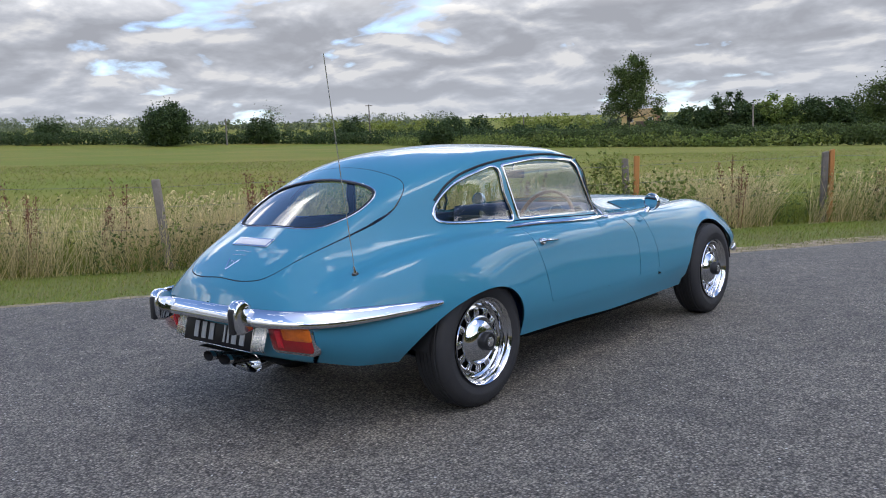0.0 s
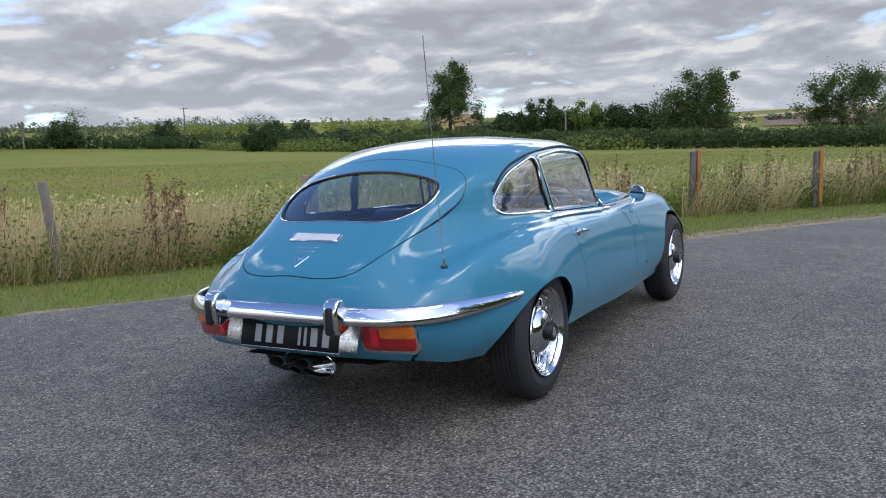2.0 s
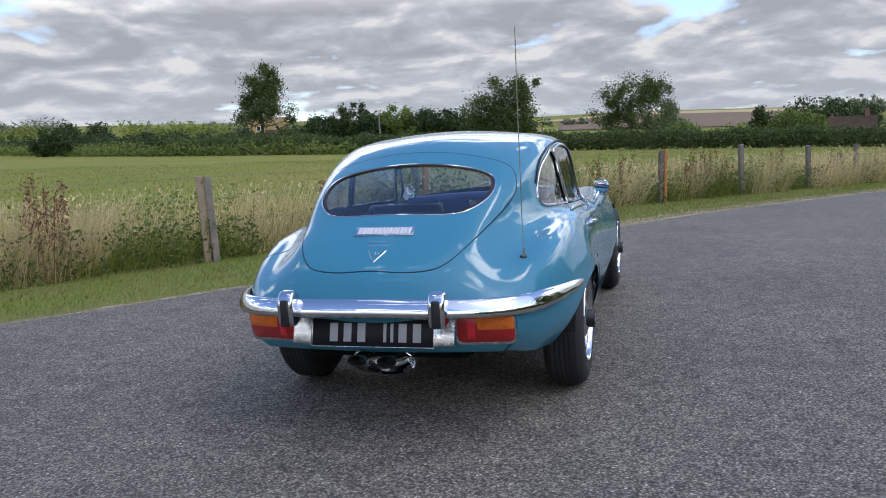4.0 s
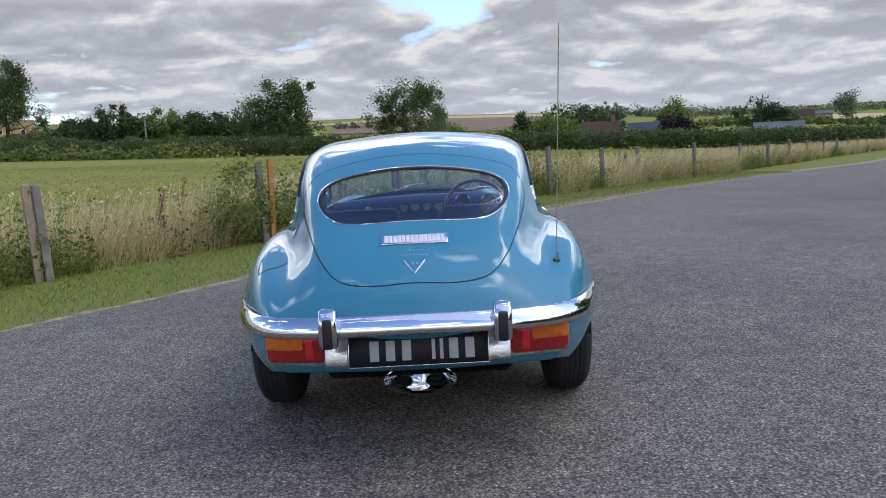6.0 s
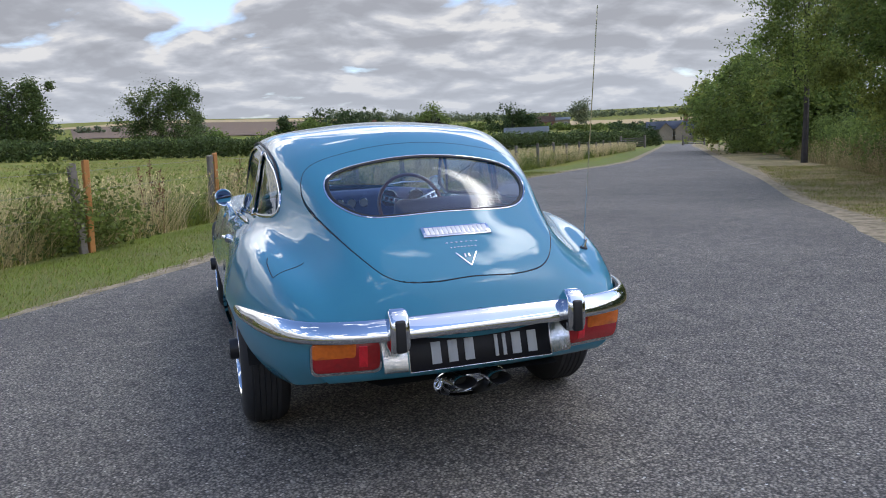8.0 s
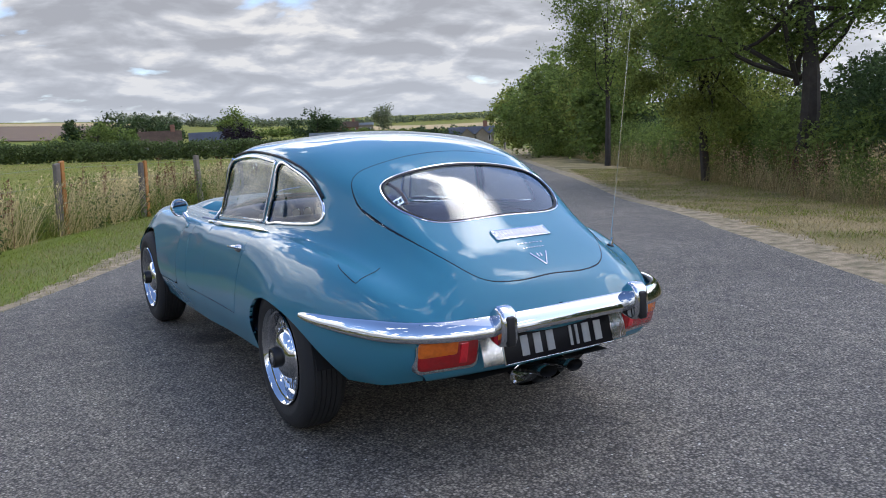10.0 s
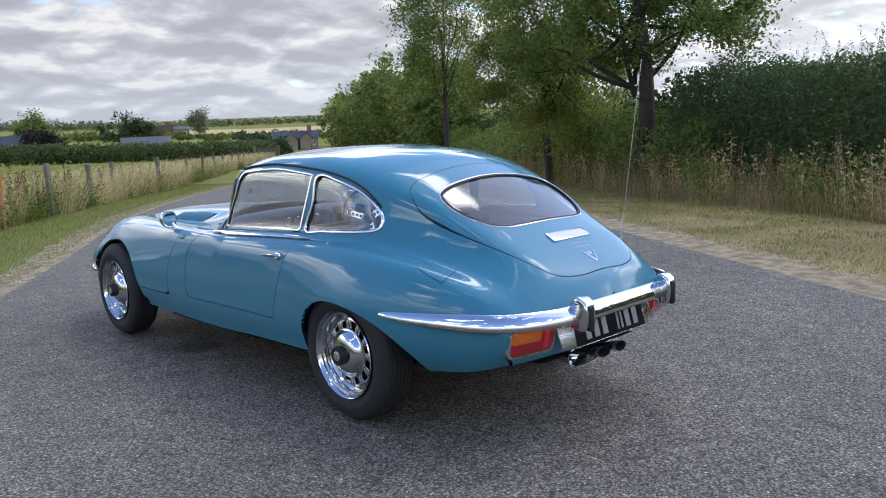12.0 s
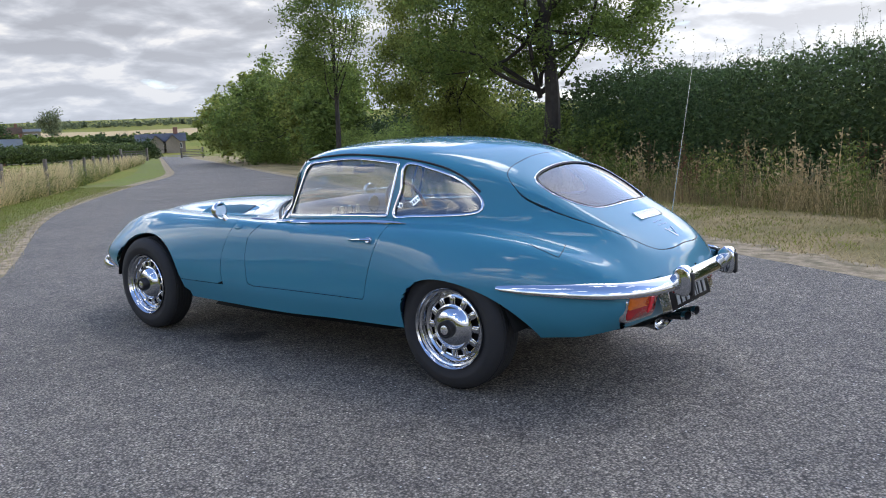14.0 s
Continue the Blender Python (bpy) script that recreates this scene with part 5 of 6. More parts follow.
    bp = nt.nodes.new("ShaderNodeBump")
    bp.inputs["Strength"].default_value, bp.inputs["Distance"].default_value = 0.55, 0.006
    inv = nt.nodes.new("ShaderNodeMath")
    inv.operation = "SUBTRACT"
    inv.inputs[0].default_value = 1.0
    link(cells.outputs["Distance"], inv.inputs[1])
    link(inv.outputs[0], bp.inputs["Height"])
    link(bp.outputs[0], b.inputs["Normal"])
    return m


ASPHALT = asphalt_material()
EDGE_DIRT = mat("dry_edge_litter", (0.46, 0.36, 0.235), 0.95, var=1.0, scale=7, hue=(0.14, 0.13, 0.07), fine=0.6, fine_scale=60, bump=0.8, bump_scale=70, spec=0.1)
STRAW = leaf_material("dry_straw", (0.68, 0.54, 0.29), (0.52, 0.43, 0.21), 0.5, 0.35)
GRASS = leaf_material("green_grass_blades", (0.155, 0.195, 0.027), (0.24, 0.24, 0.050), 0.5, 0.4)
GRASS_DRY = leaf_material("yellowed_grass_blades", (0.28, 0.235, 0.095), (0.40, 0.31, 0.16), 0.45, 0.35)
RUST = leaf_material("rust_brown_seed_heads", (0.15, 0.065, 0.036), (0.20, 0.10, 0.055), 0.2, 0.35)
WEED = leaf_material("weed_leaves", (0.15, 0.20, 0.045), (0.23, 0.24, 0.065), 0.45, 0.45)
WEED_DRY = leaf_material("withered_weed_leaves", (0.52, 0.39, 0.21), (0.32, 0.28, 0.11), 0.5, 0.4)
NETTLE = leaf_material("nettle_leaves", (0.085, 0.125, 0.030), (0.13, 0.155, 0.045), 0.4, 0.5)
POST_GREY = mat("weathered_post_wood", (0.23, 0.195, 0.16), 0.9, var=0.8, scale=6, hue=(0.09, 0.08, 0.07), fine=0.4, fine_scale=60, bump=0.6, bump_scale=40, objrand=0.2)
POST_ORANGE = mat("new_orange_post_wood", (0.46, 0.20, 0.055), 0.85, var=0.6, scale=5, hue=(0.32, 0.14, 0.05), fine=0.3, fine_scale=60, bump=0.5, bump_scale=40)
POST_TAN = mat("tan_post_wood", (0.40, 0.29, 0.20), 0.85, var=0.6, scale=5, hue=(0.19, 0.14, 0.10), fine=0.3, fine_scale=60, bump=0.5, bump_scale=40)
WIRE = mat("fence_wire", (0.20, 0.20, 0.20), 0.5, metal=0.8, var=0.3, scale=20)

ground_sheet(FIELD)
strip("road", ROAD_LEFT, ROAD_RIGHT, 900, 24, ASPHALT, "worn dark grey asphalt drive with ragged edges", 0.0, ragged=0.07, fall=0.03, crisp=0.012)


def offset_line(line, d):
    """The line moved sideways by d metres, to its left."""
    p = np.array(line, float)
    t = np.gradient(p, axis=0)
    t /= np.linalg.norm(t, axis=1)[:, None]
    return [tuple(q + np.array((-u[1], u[0])) * d) for q, u in zip(p, t)]


strip("verge", offset_line(ROAD_LEFT, 2.1), offset_line(ROAD_LEFT, -0.35), 300, 10, VERGE, "mown green grass verge beside the road", -0.011)
strip("verge", offset_line(ROAD_RIGHT, 0.35), offset_line(ROAD_RIGHT, -6.0), 300, 14, DRY_VERGE, "dry mown grass verge beside the road", -0.011)
EDGE_LEFT = [tuple(q) for q in spline(ROAD_LEFT, 120)]
LITTER = [0.07 + 0.36 * min(max((q[1] - 4.0) / 3.0, 0), 1) for q in EDGE_LEFT]
strip("road_edge", [offset_line(EDGE_LEFT, d)[i] for i, d in enumerate(LITTER)], offset_line(EDGE_LEFT, -0.20), 2400, 3, EDGE_DIRT, "dry litter and soil along the road edge", -0.006, ragged=0.10)
strip("road_edge", offset_line(ROAD_RIGHT, 0.25), offset_line(ROAD_RIGHT, -0.42), 1800, 3, EDGE_DIRT, "dry litter and soil along the road edge", -0.006, ragged=0.26)

def patchy(xy, size, lo, seed):
    v = np.array([noise.noise((x / size, y / size, seed)) for x, y in xy])
    return xy[v > lo]


# mown grass of the verges
NEAR_LEFT = [(-9, -6.3), (-4.7, -0.2), (-0.3, 6.1), (4.6, 14.3), (12.4, 23.9)]
NEAR_RIGHT = [(-1, -8), (3.3, -1.0), (6.7, 4.5), (13.3, 14.3), (20, 23.5)]
xy = along(NEAR_LEFT, 46000, 0.05, 1.9)
q, _ = blades(xy, RNG.uniform(0.015, 0.042, len(xy)), 0.006, 0.5)
tagged(quads_mesh("verge_grass", q, GRASS), "short mown green grass", "grass", kind="stuff")
xy = along(NEAR_LEFT, 9000, -0.12, 1.6)
q, _ = blades(xy, RNG.uniform(0.02, 0.055, len(xy)), 0.007, 0.6)
tagged(quads_mesh("verge_grass", q, GRASS_DRY), "yellowed blades in the mown verge", "grass", kind="stuff")
xy = along(NEAR_RIGHT, 56000, -4.6, -0.30)
q, _ = blades(xy, RNG.uniform(0.015, 0.045, len(xy)), 0.010, 0.7)
tagged(quads_mesh("verge_grass", q, GRASS_DRY), "short dry mown grass", "grass", kind="stuff")
xy = patchy(along(NEAR_RIGHT, 56000, -4.6, -0.4), 0.9, -0.05, 31.0)
q, _ = blades(xy, RNG.uniform(0.015, 0.045, len(xy)), 0.010, 0.7)
tagged(quads_mesh("verge_grass", q, GRASS), "green blades in the dry verge", "grass", kind="stuff")

# fence, with long grass and weeds growing through it
FENCE = [(-14, -9.6), (-5.62, 2.07), (-3.87, 4.35), (-2.16, 6.82), (-0.6, 9.85), (1.03, 12.15), (2.7, 14.6), (4.4, 17.05), (5.9, 19.4), (8.25, 21.7), (11.1, 25.6), (13.6, 29.2), (16.0, 32.6), (18.4, 36.2), (20.9, 39.8), (23.4, 43.4), (25.9, 47), (28.4, 50.7), (31, 54.4), (34, 58.5), (37, 62.6), (41, 68)]


def fence_post(x, y, height, w, material, lean, label):
    bm = bmesh.new()
    z = ground_z(x, y)
    box(bm, (w, w * 0.9, height + 0.3), pose(0, 0, (height + 0.3) / 2 - 0.3), 0.008, 1)
    for v in bm.verts:
        v.co.x += 0.012 * noise.noise(v.co * 3 + Vector((x, y, 0)))
        if v.co.z > height - 0.05:
            v.co.z += 0.03 * noise.noise((v.co.x * 20, v.co.y * 20, x))
    o = part("fence_post", bm, material, None, smooth=False)
    o.matrix_basis = pose(x, y, z, lean[0], lean[1], 34)
    return tagged(o, label, "fence post", "posts of the field fence")


for i, (x, y) in enumerate(FENCE):
    h = 1.02 + 0.05 * math.sin(i * 2.3)
    if i == 0:
        continue
    fence_post(x, y, h, 0.085 if i < 6 else 0.10, POST_GREY, (2 * math.sin(i * 1.9), -4 if i == 1 else 2.5 * math.cos(i * 1.3)), "weathered grey wooden fence post")
    if i in (3, 4, 5):
        fence_post(x + 0.085, y + 0.05, h + 0.03, 0.07, POST_ORANGE, (1, 1), "newer orange-brown post beside an old one")
    if i == 2:
        fence_post(x - 0.10, y - 0.02, h + 0.01, 0.085, POST_TAN, (0, -2), "tan wooden post leaning beside a grey one")
    if i == 8:
        fence_post(x - 0.35, y - 0.45, h * 0.86, 0.08, POST_GREY, (-24, 16), "slanting grey brace against a fence post")
for z in (0.45, 0.72, 0.96):
    bm = bmesh.new()
    pts = [(x, y, ground_z(x, y) + z + 0.01 * math.sin(i * 3 + z * 9)) for i, (x, y) in enumerate(FENCE)]
    sweep(bm, pts, ring_profile(0.0018, 0.0018, 4))
    tagged(part("fence_wire", bm, WIRE), "thin fence wire strung between posts", "fence wire", "wires of the field fence")


LONG = [(-14, -9.6), (-5.62, 2.07), (-0.6, 9.85), (4.4, 17.05), (11.1, 25.6), (23.4, 43.4), (41, 68)]
xy = along(LONG, 60000, -0.15, 1.8, 1.35)
q, _ = blades(xy, RNG.uniform(0.12, 0.46, len(xy)) * (0.75 + 0.5 * RNG.uniform(0, 1, len(xy)) ** 3), 0.010, 0.42)
tagged(quads_mesh("long_grass", q, GRASS), "long green grass along the fence", "grass", kind="stuff")
xy = patchy(along(LONG, 110000, -0.2, 1.6, 1.35), 1.1, -0.08, 4.4)
hh = RNG.uniform(0.30, 0.86, len(xy))
q, top = blades(xy, hh, 0.006, 0.34, 0.4)
tagged(quads_mesh("dry_grass", q, STRAW), "tall straw-coloured grass in patches along the fence", "grass", kind="stuff")
sel = RNG.choice(len(top), 10000, replace=False)
tagged(quads_mesh("grass_seed_heads", leaves(np.repeat(top[sel], 2, 0) - np.array((0, 0, 0.03)) + RNG.normal(size=(20000, 3)) * 0.02, 0.026, 0.0, 0.4), STRAW), "feathery straw seed heads", "grass", kind="stuff")
xy = patchy(along(LONG, 34000, -0.28, 0.7, 1.35), 0.6, 0.0, 8.1)
c = np.concatenate([np.stack([xy[:, 0], xy[:, 1], ground_zs(xy) + RNG.uniform(0.02, 0.62, len(xy)) ** 1.5], 1) for _ in range(2)])
tagged(quads_mesh("nettles", leaves(c + RNG.normal(size=c.shape) * 0.03, 0.029), NETTLE), "dark nettles and thistles at the foot of the fence", "weeds", kind="stuff")
xy = patchy(along(LONG, 5200, -0.25, 0.6, 1.35), 1.1, 0.08, 15.7)
q, top = blades(xy, RNG.uniform(0.45, 0.95, len(xy)), 0.009, 0.16)
base = q[:, :2].mean(1)
c = base[:, None] + (top - base)[:, None] * RNG.uniform(0.2, 1.0, (len(xy), 12, 1)) + RNG.normal(size=(len(xy), 12, 3)) * 0.03
tagged(quads_mesh("willowherb", np.concatenate([q, leaves(c.reshape(-1, 3), 0.024)]), WEED), "upright leafy weeds among the long grass", "weeds", kind="stuff")


def docks(spots, name, label, height, material, stems=6):
    """Upright stalks thick with seeds."""
    quads = []
    for x, y in spots:
        for _ in range(stems):
            px, py = x + RNG.normal() * 0.10, y + RNG.normal() * 0.10
            h = height * RNG.uniform(0.7, 1.1)
            q, _t = blades(np.array([(px, py)]), np.array([h]), 0.012, 0.10, 0.5, (0.08, 0.02))
            quads.append(q)
            a, b = q[0, :2].mean(0), q[0, 2:].mean(0)
            t = RNG.uniform(0.45, 1.0, 70)[:, None]
            quads.append(leaves(a + (b - a) * t + RNG.normal(size=(70, 3)) * 0.022, 0.018))
    return tagged(quads_mesh(name, np.concatenate(quads), material), label, "weeds", kind="stuff")


docks([(-7.0, 0.4), (-6.75, 0.9), (-6.2, 1.7), (-5.2, 3.1), (-5.0, 3.3), (-4.9, 2.9), (-3.2, 5.9), (-0.2, 11.2), (0.3, 11.6), (1.6, 13.3), (1.9, 13.6), (2.2, 13.8), (3.6, 16.4), (5.2, 18.6), (6.6, 20.2), (-1.4, 8.6), (-7.9, -0.9), (-8.3, -1.6)], "dock_plants", "rust-brown dock plants gone to seed", 1.0, RUST, 5)
# bramble by the doubled post
c, _c = clumps([(-2.45, 6.65, 0.45, 0.4, 0.45, 0.42), (-1.95, 7.4, 0.4, 0.4, 0.45, 0.38), (-2.35, 6.75, 0.85, 0.25, 0.25, 0.22)], 3400, 0.11, 60)
c[:, 2] = np.abs(c[:, 2])
tagged(quads_mesh("bramble", leaves(c, 0.032), WEED), "bramble bush growing round a fence post", "bush", kind="stuff")
# short tufts in the near field
xy = along(LONG, 26000, 1.0, 9.0, 1.2)
q, _ = blades(xy, RNG.uniform(0.03, 0.10, len(xy)), 0.012, 0.5)
tagged(quads_mesh("field_grass", q, GRASS), "short grass of the grazed field", "grass", kind="stuff")
xy = along(LONG, 38000, 3.0, 45.0, 1.1)
q, _ = blades(xy, RNG.uniform(0.03, 0.09, len(xy)), 0.030, 0.8)
tagged(quads_mesh("field_grass", q, GRASS), "grass tufts across the grazed field", "grass", kind="stuff")
xy = patchy(along(LONG, 36000, 3.0, 45.0, 1.1), 5.0, -0.05, 22.3)
q, _ = blades(xy, RNG.uniform(0.03, 0.09, len(xy)), 0.028, 0.8)
tagged(quads_mesh("field_grass", q, GRASS_DRY), "yellowed tufts across the grazed field", "grass", kind="stuff")


def hedge(name, line, width, height, n, leaf, material, label, rough=0.25, shoots=0, power=1.0, inner=0.25):
    """A hedge along a line: leaves crowding a lumpy bank, with larger ones deep inside."""
    L = spline(line, 300)
    t = RNG.uniform(0, 1, n) ** power * (len(L) - 1.001)
    i = t.astype(int)
    f = (t - i)[:, None]
    p = L[i] * (1 - f) + L[i + 1] * f
    d = L[i + 1] - L[i]
    d /= np.linalg.norm(d, axis=1)[:, None]
    side = np.stack([-d[:, 1], d[:, 0]], 1)
    a = RNG.uniform(0, math.pi, n)
    lump = np.array([1 + rough * 2 * noise.noise((q[0] / (height * 1.6), q[1] / (height * 1.6), 1.0)) + rough * noise.noise((q[0] / height * 2.5, q[1] / height * 2.5, 5.0)) for q in p])
    deep = RNG.uniform(0, 1, n) < inner
    rad = np.where(deep, RNG.uniform(0.2, 0.75, n), RNG.uniform(0.62, 1.0, n) ** 0.5)
    ca, sa = np.cos(a), np.sin(a)
    across = np.sign(ca) * np.abs(ca) ** 0.6 * width / 2 * rad * (0.6 + 0.4 * lump)
    z = sa ** 0.6 * height * rad * lump
    xy = p + side * across[:, None]
    c = np.stack([xy[:, 0], xy[:, 1], ground_zs(p) + z], 1)
    c += RNG.normal(size=c.shape) * leaf * 0.8
    q = [leaves(c[~deep], leaf), leaves(c[deep], leaf * 1.9)]
    for _ in range(shoots):
        k = int(RNG.uniform(0, 1) ** power * 299)
        x, y = L[k] + RNG.normal(size=2) * width * 0.22
        base = ground_z(x, y) + height * RNG.uniform(0.78, 0.95)
        top = RNG.uniform(0.18, 0.62)
        tt = RNG.uniform(0, 1, 30)[:, None]
        lean = RNG.normal(size=2) * 0.08
        foot, way = np.array((x, y, base)), np.array((lean[0], lean[1], top))
        q.append(leaves(foot + tt * way + RNG.normal(size=(30, 3)) * 0.018, leaf * 0.42))
        edge = np.array((0.006, 0.004, 0))
        q.append(np.array([[foot - edge, foot + edge, foot + way + edge * 0.4, foot + way - edge * 0.4]]))
    return tagged(quads_mesh(name, np.concatenate(q), material), label, "hedge", kind="stuff")


def pol(az, r):
    return (r * math.sin(radians(az)), r * math.cos(radians(az)))


# field hedges
hedge("hedge", [(-330, 20), (-230, 46), (-178, 67), (-169, 79), (-158, 92), (-145, 105), (-129, 114), (-107, 117), (-78, 100), (-58, 91)], 5, 2.5, 52000, 0.20, LEAF_DARK, "dark clipped hedge along the far edge of the field", 0.15)
hedge("hedge", [(-62, 90), (-39, 88), (9, 96), (32, 91), (51, 93), (62, 100)], 4, 2.2, 56000, 0.145, LEAF_HEDGE, "clipped green hedge along the far edge of the field", 0.12)
hedge("scrub", [(-112, 114), (-88, 102), (-66, 89), (-40, 85), (-22, 88)], 4, 1.5, 9000, 0.16, WEED, "rough scrub in front of the field hedge", 0.4)
# hedgerow and weeds by the road
HEDGE_ROW = [(5.5, -9), (8.8, -2.6), (10.9, 1.2), (13.4, 4.6), (14.6, 6.4)]
hedge("hedgerow", HEDGE_ROW, 2.6, 2.55, 120000, 0.038, LEAF_HAWTHORN, "tall dark hedgerow behind the weeds", 0.12, 700, 1.0, 0.25)
hedge("undergrowth", [(12.8, 4.8), (14.3, 7.2), (17.1, 11.3), (22.5, 19.4), (28.3, 28.2), (34.9, 38.8), (39.4, 49.6)], 1.9, 1.7, 46000, 0.055, LEAF_MID, "shrubs and brambles under the roadside trees", 0.3, 160, 1.3, 0.3)
hedge("thicket", [(16.4, 7.0), (20.5, 12.5), (26.5, 21), (32, 30), (38, 40), (43, 54)], 3.0, 2.7, 38000, 0.085, LEAF_DARK, "dark tangled thicket behind the roadside trees", 0.3, 60, 1.2, 0.3)
WEEDS = [(3.0, -10.5), (5.6, -4.0), (7.2, -0.9), (9.2, 2.3), (11.7, 5.5), (13.3, 7.7), (15.9, 11.8), (21.8, 20.4), (27.3, 28.9), (37.5, 43.4)]
xy = along(WEEDS, 22000, -0.9, 0.35, 1.25)
q, _ = blades(xy, RNG.uniform(0.12, 0.55, len(xy)), 0.009, 0.35)
tagged(quads_mesh("tall_grass", q, GRASS_DRY), "tall yellowing grass below the hedgerow", "grass", kind="stuff")
xy = patchy(along(WEEDS, 14000, -0.8, 0.25, 1.3), 2.5, -0.1, 2.2)
q, _ = blades(xy, RNG.uniform(0.3, 0.75, len(xy)), 0.007, 0.3)
tagged(quads_mesh("dry_grass", q, STRAW), "straw-coloured grass below the hedgerow", "grass", kind="stuff")


def tall_weeds(n, material, name, label, hmin, hmax, seed, lo):
    """Leafy upright stems."""
    xy = patchy(along(WEEDS, n, -0.95, 0.25, 1.3), 0.75, lo, seed)
    n = len(xy)
    h = RNG.uniform(hmin, hmax, n) * np.array([1 + 0.3 * noise.noise((x / 1.5, y / 1.5, seed)) for x, y in xy])
    q, top = blades(xy, h, 0.012, 0.08, 0.4, (0.04, 0))
    base = q[:, :2].mean(1)
    t = RNG.uniform(0.12, 1.0, (n, 34, 1))
    c = base[:, None] + (top - base)[:, None] * t + RNG.normal(size=(n, 34, 3)) * np.array((0.05, 0.05, 0.02))
    return tagged(quads_mesh(name, np.concatenate([q, leaves(c.reshape(-1, 3), 0.029, 0.2, 0.2)]), material), label, "weeds", kind="stuff")


tall_weeds(3000, WEED, "tall_weeds", "tall leafy green weeds below the hedgerow", 0.45, 1.0, 1.1, 0.04)
tall_weeds(2200, WEED_DRY, "tall_weeds", "withered tan weed stems below the hedgerow", 0.5, 1.15, 6.1, 0.12)
xy = patchy(along(WEEDS, 2400, -0.7, 0.3, 1.6), 1.4, 0.0, 12.9)
q, top = blades(xy, RNG.uniform(0.5, 1.15, len(xy)), 0.008, 0.16, 0.5)
base = q[:, :2].mean(1)
c = base[:, None] + (top - base)[:, None] * RNG.uniform(0.55, 1.0, (len(xy), 12, 1)) + RNG.normal(size=(len(xy), 12, 3)) * 0.022
tagged(quads_mesh("dead_stalks", np.concatenate([q, leaves(c.reshape(-1, 3), 0.018)]), RUST), "thin red-brown dead stalks below the trees", "weeds", kind="stuff")

WIDE = [(0, 0, 0.58, 0.34, 0.34, 0.30), (0.14, 0.1, 0.78, 0.20, 0.20, 0.18), (-0.20, 0, 0.5, 0.24, 0.24, 0.22), (0.2, 0, 0.45, 0.22, 0.22, 0.2), (0, 0, 0.25, 0.3, 0.3, 0.2)]
TALL = [(0, 0, 0.42, 0.17, 0.17, 0.20), (0.04, 0, 0.68, 0.20, 0.20, 0.20), (-0.05, 0, 0.86, 0.16, 0.16, 0.12), (-0.18, 0, 0.48, 0.12, 0.12, 0.10), (0.14, 0, 0.36, 0.14, 0.14, 0.1), (0, 0, 0.14, 0.2, 0.2, 0.12)]
ROUND = [(0, 0, 0.52, 0.50, 0.50, 0.44), (0.32, 0, 0.38, 0.35, 0.35, 0.36), (-0.36, 0, 0.36, 0.35, 0.35, 0.34)]
DENSE = [(0, 0, 0.55, 0.34, 0.34, 0.42), (0.18, 0.1, 0.40, 0.26, 0.26, 0.36), (-0.14, -0.1, 0.36, 0.26, 0.26, 0.33)]
BROAD = [(-0.03, 0, 0.66, 0.27, 0.25, 0.28), (0.30, 0, 0.72, 0.20, 0.2, 0.15), (-0.32, 0, 0.50, 0.20, 0.2, 0.16), (0.12, 0, 0.42, 0.38, 0.3, 0.22), (0, 0, 0.2, 0.42, 0.3, 0.2)]
FLAT = [(0, 0, 0.70, 0.34, 0.3, 0.24), (0.34, 0, 0.66, 0.22, 0.2, 0.18), (-0.32, 0, 0.52, 0.24, 0.2, 0.2), (0.1, 0, 0.35, 0.48, 0.3, 0.2), (0, 0, 0.15, 0.5, 0.3, 0.16)]
OPEN = [(0, 0, 0.55, 0.25, 0.22, 0.25), (0.06, 0, 0.82, 0.23, 0.2, 0.17), (-0.28, 0.1, 0.52, 0.14, 0.14, 0.12), (0.26, 0, 0.46, 0.18, 0.16, 0.14), (0, 0, 0.12, 0.5, 0.4, 0.16)]
tree(-151, 87.5, 9.3, ROUND, 22000, 0.24, LEAF_DARK, "dark rounded tree standing in the field hedge", 0.3, k=110, spread=0.6)
tree(-83, 94.5, 4.4, ROUND, 4200, 0.2, LEAF_DARK, "small dark bush at the field edge", 0.12, spread=0.35)
tree(-58.7, 111.4, 13.0, OPEN, 24000, 0.165, LEAF_OAK, "tall open-crowned tree at the field edge", 0.34, k=95, spread=0.6)
tree(-25, 132, 13.2, BROAD, 28000, 0.185, LEAF_OAK, "broad tree at the field edge", 0.42, k=110, spread=0.65)
tree(-4.6, 137, 12.5, FLAT, 22000, 0.16, LEAF_OAK, "broad thin-leaved tree at the field edge", 0.4, k=110, spread=0.7)
for az, h, m in ((-23.5, 6.9, LEAF_DARK), (-21.3, 9.3, LEAF_DARK), (-20.2, 7.4, LEAF_DARK), (-18.5, 8.7, LEAF_MID), (-16.5, 8.3, LEAF_DARK), (-14.7, 7.3, LEAF_DARK), (-12.6, 6.6, LEAF_DARK)):
    tree(*pol(az, 165), h, ROUND, 8500, 0.27, m, "dark tree in a row behind the field hedge", 0.25, k=80, spread=0.55)
tree(-148, 112, 8.0, TALL, 900, 0.2, LEAF_HAZED, "bare-branched tree behind the hedge", 0.2, spread=0.8)
tree(*pol(-53.6, 178), 6.0, ROUND, 3000, 0.28, LEAF_DARK, "dark bush beside a bare tree", 0.2, spread=0.5)
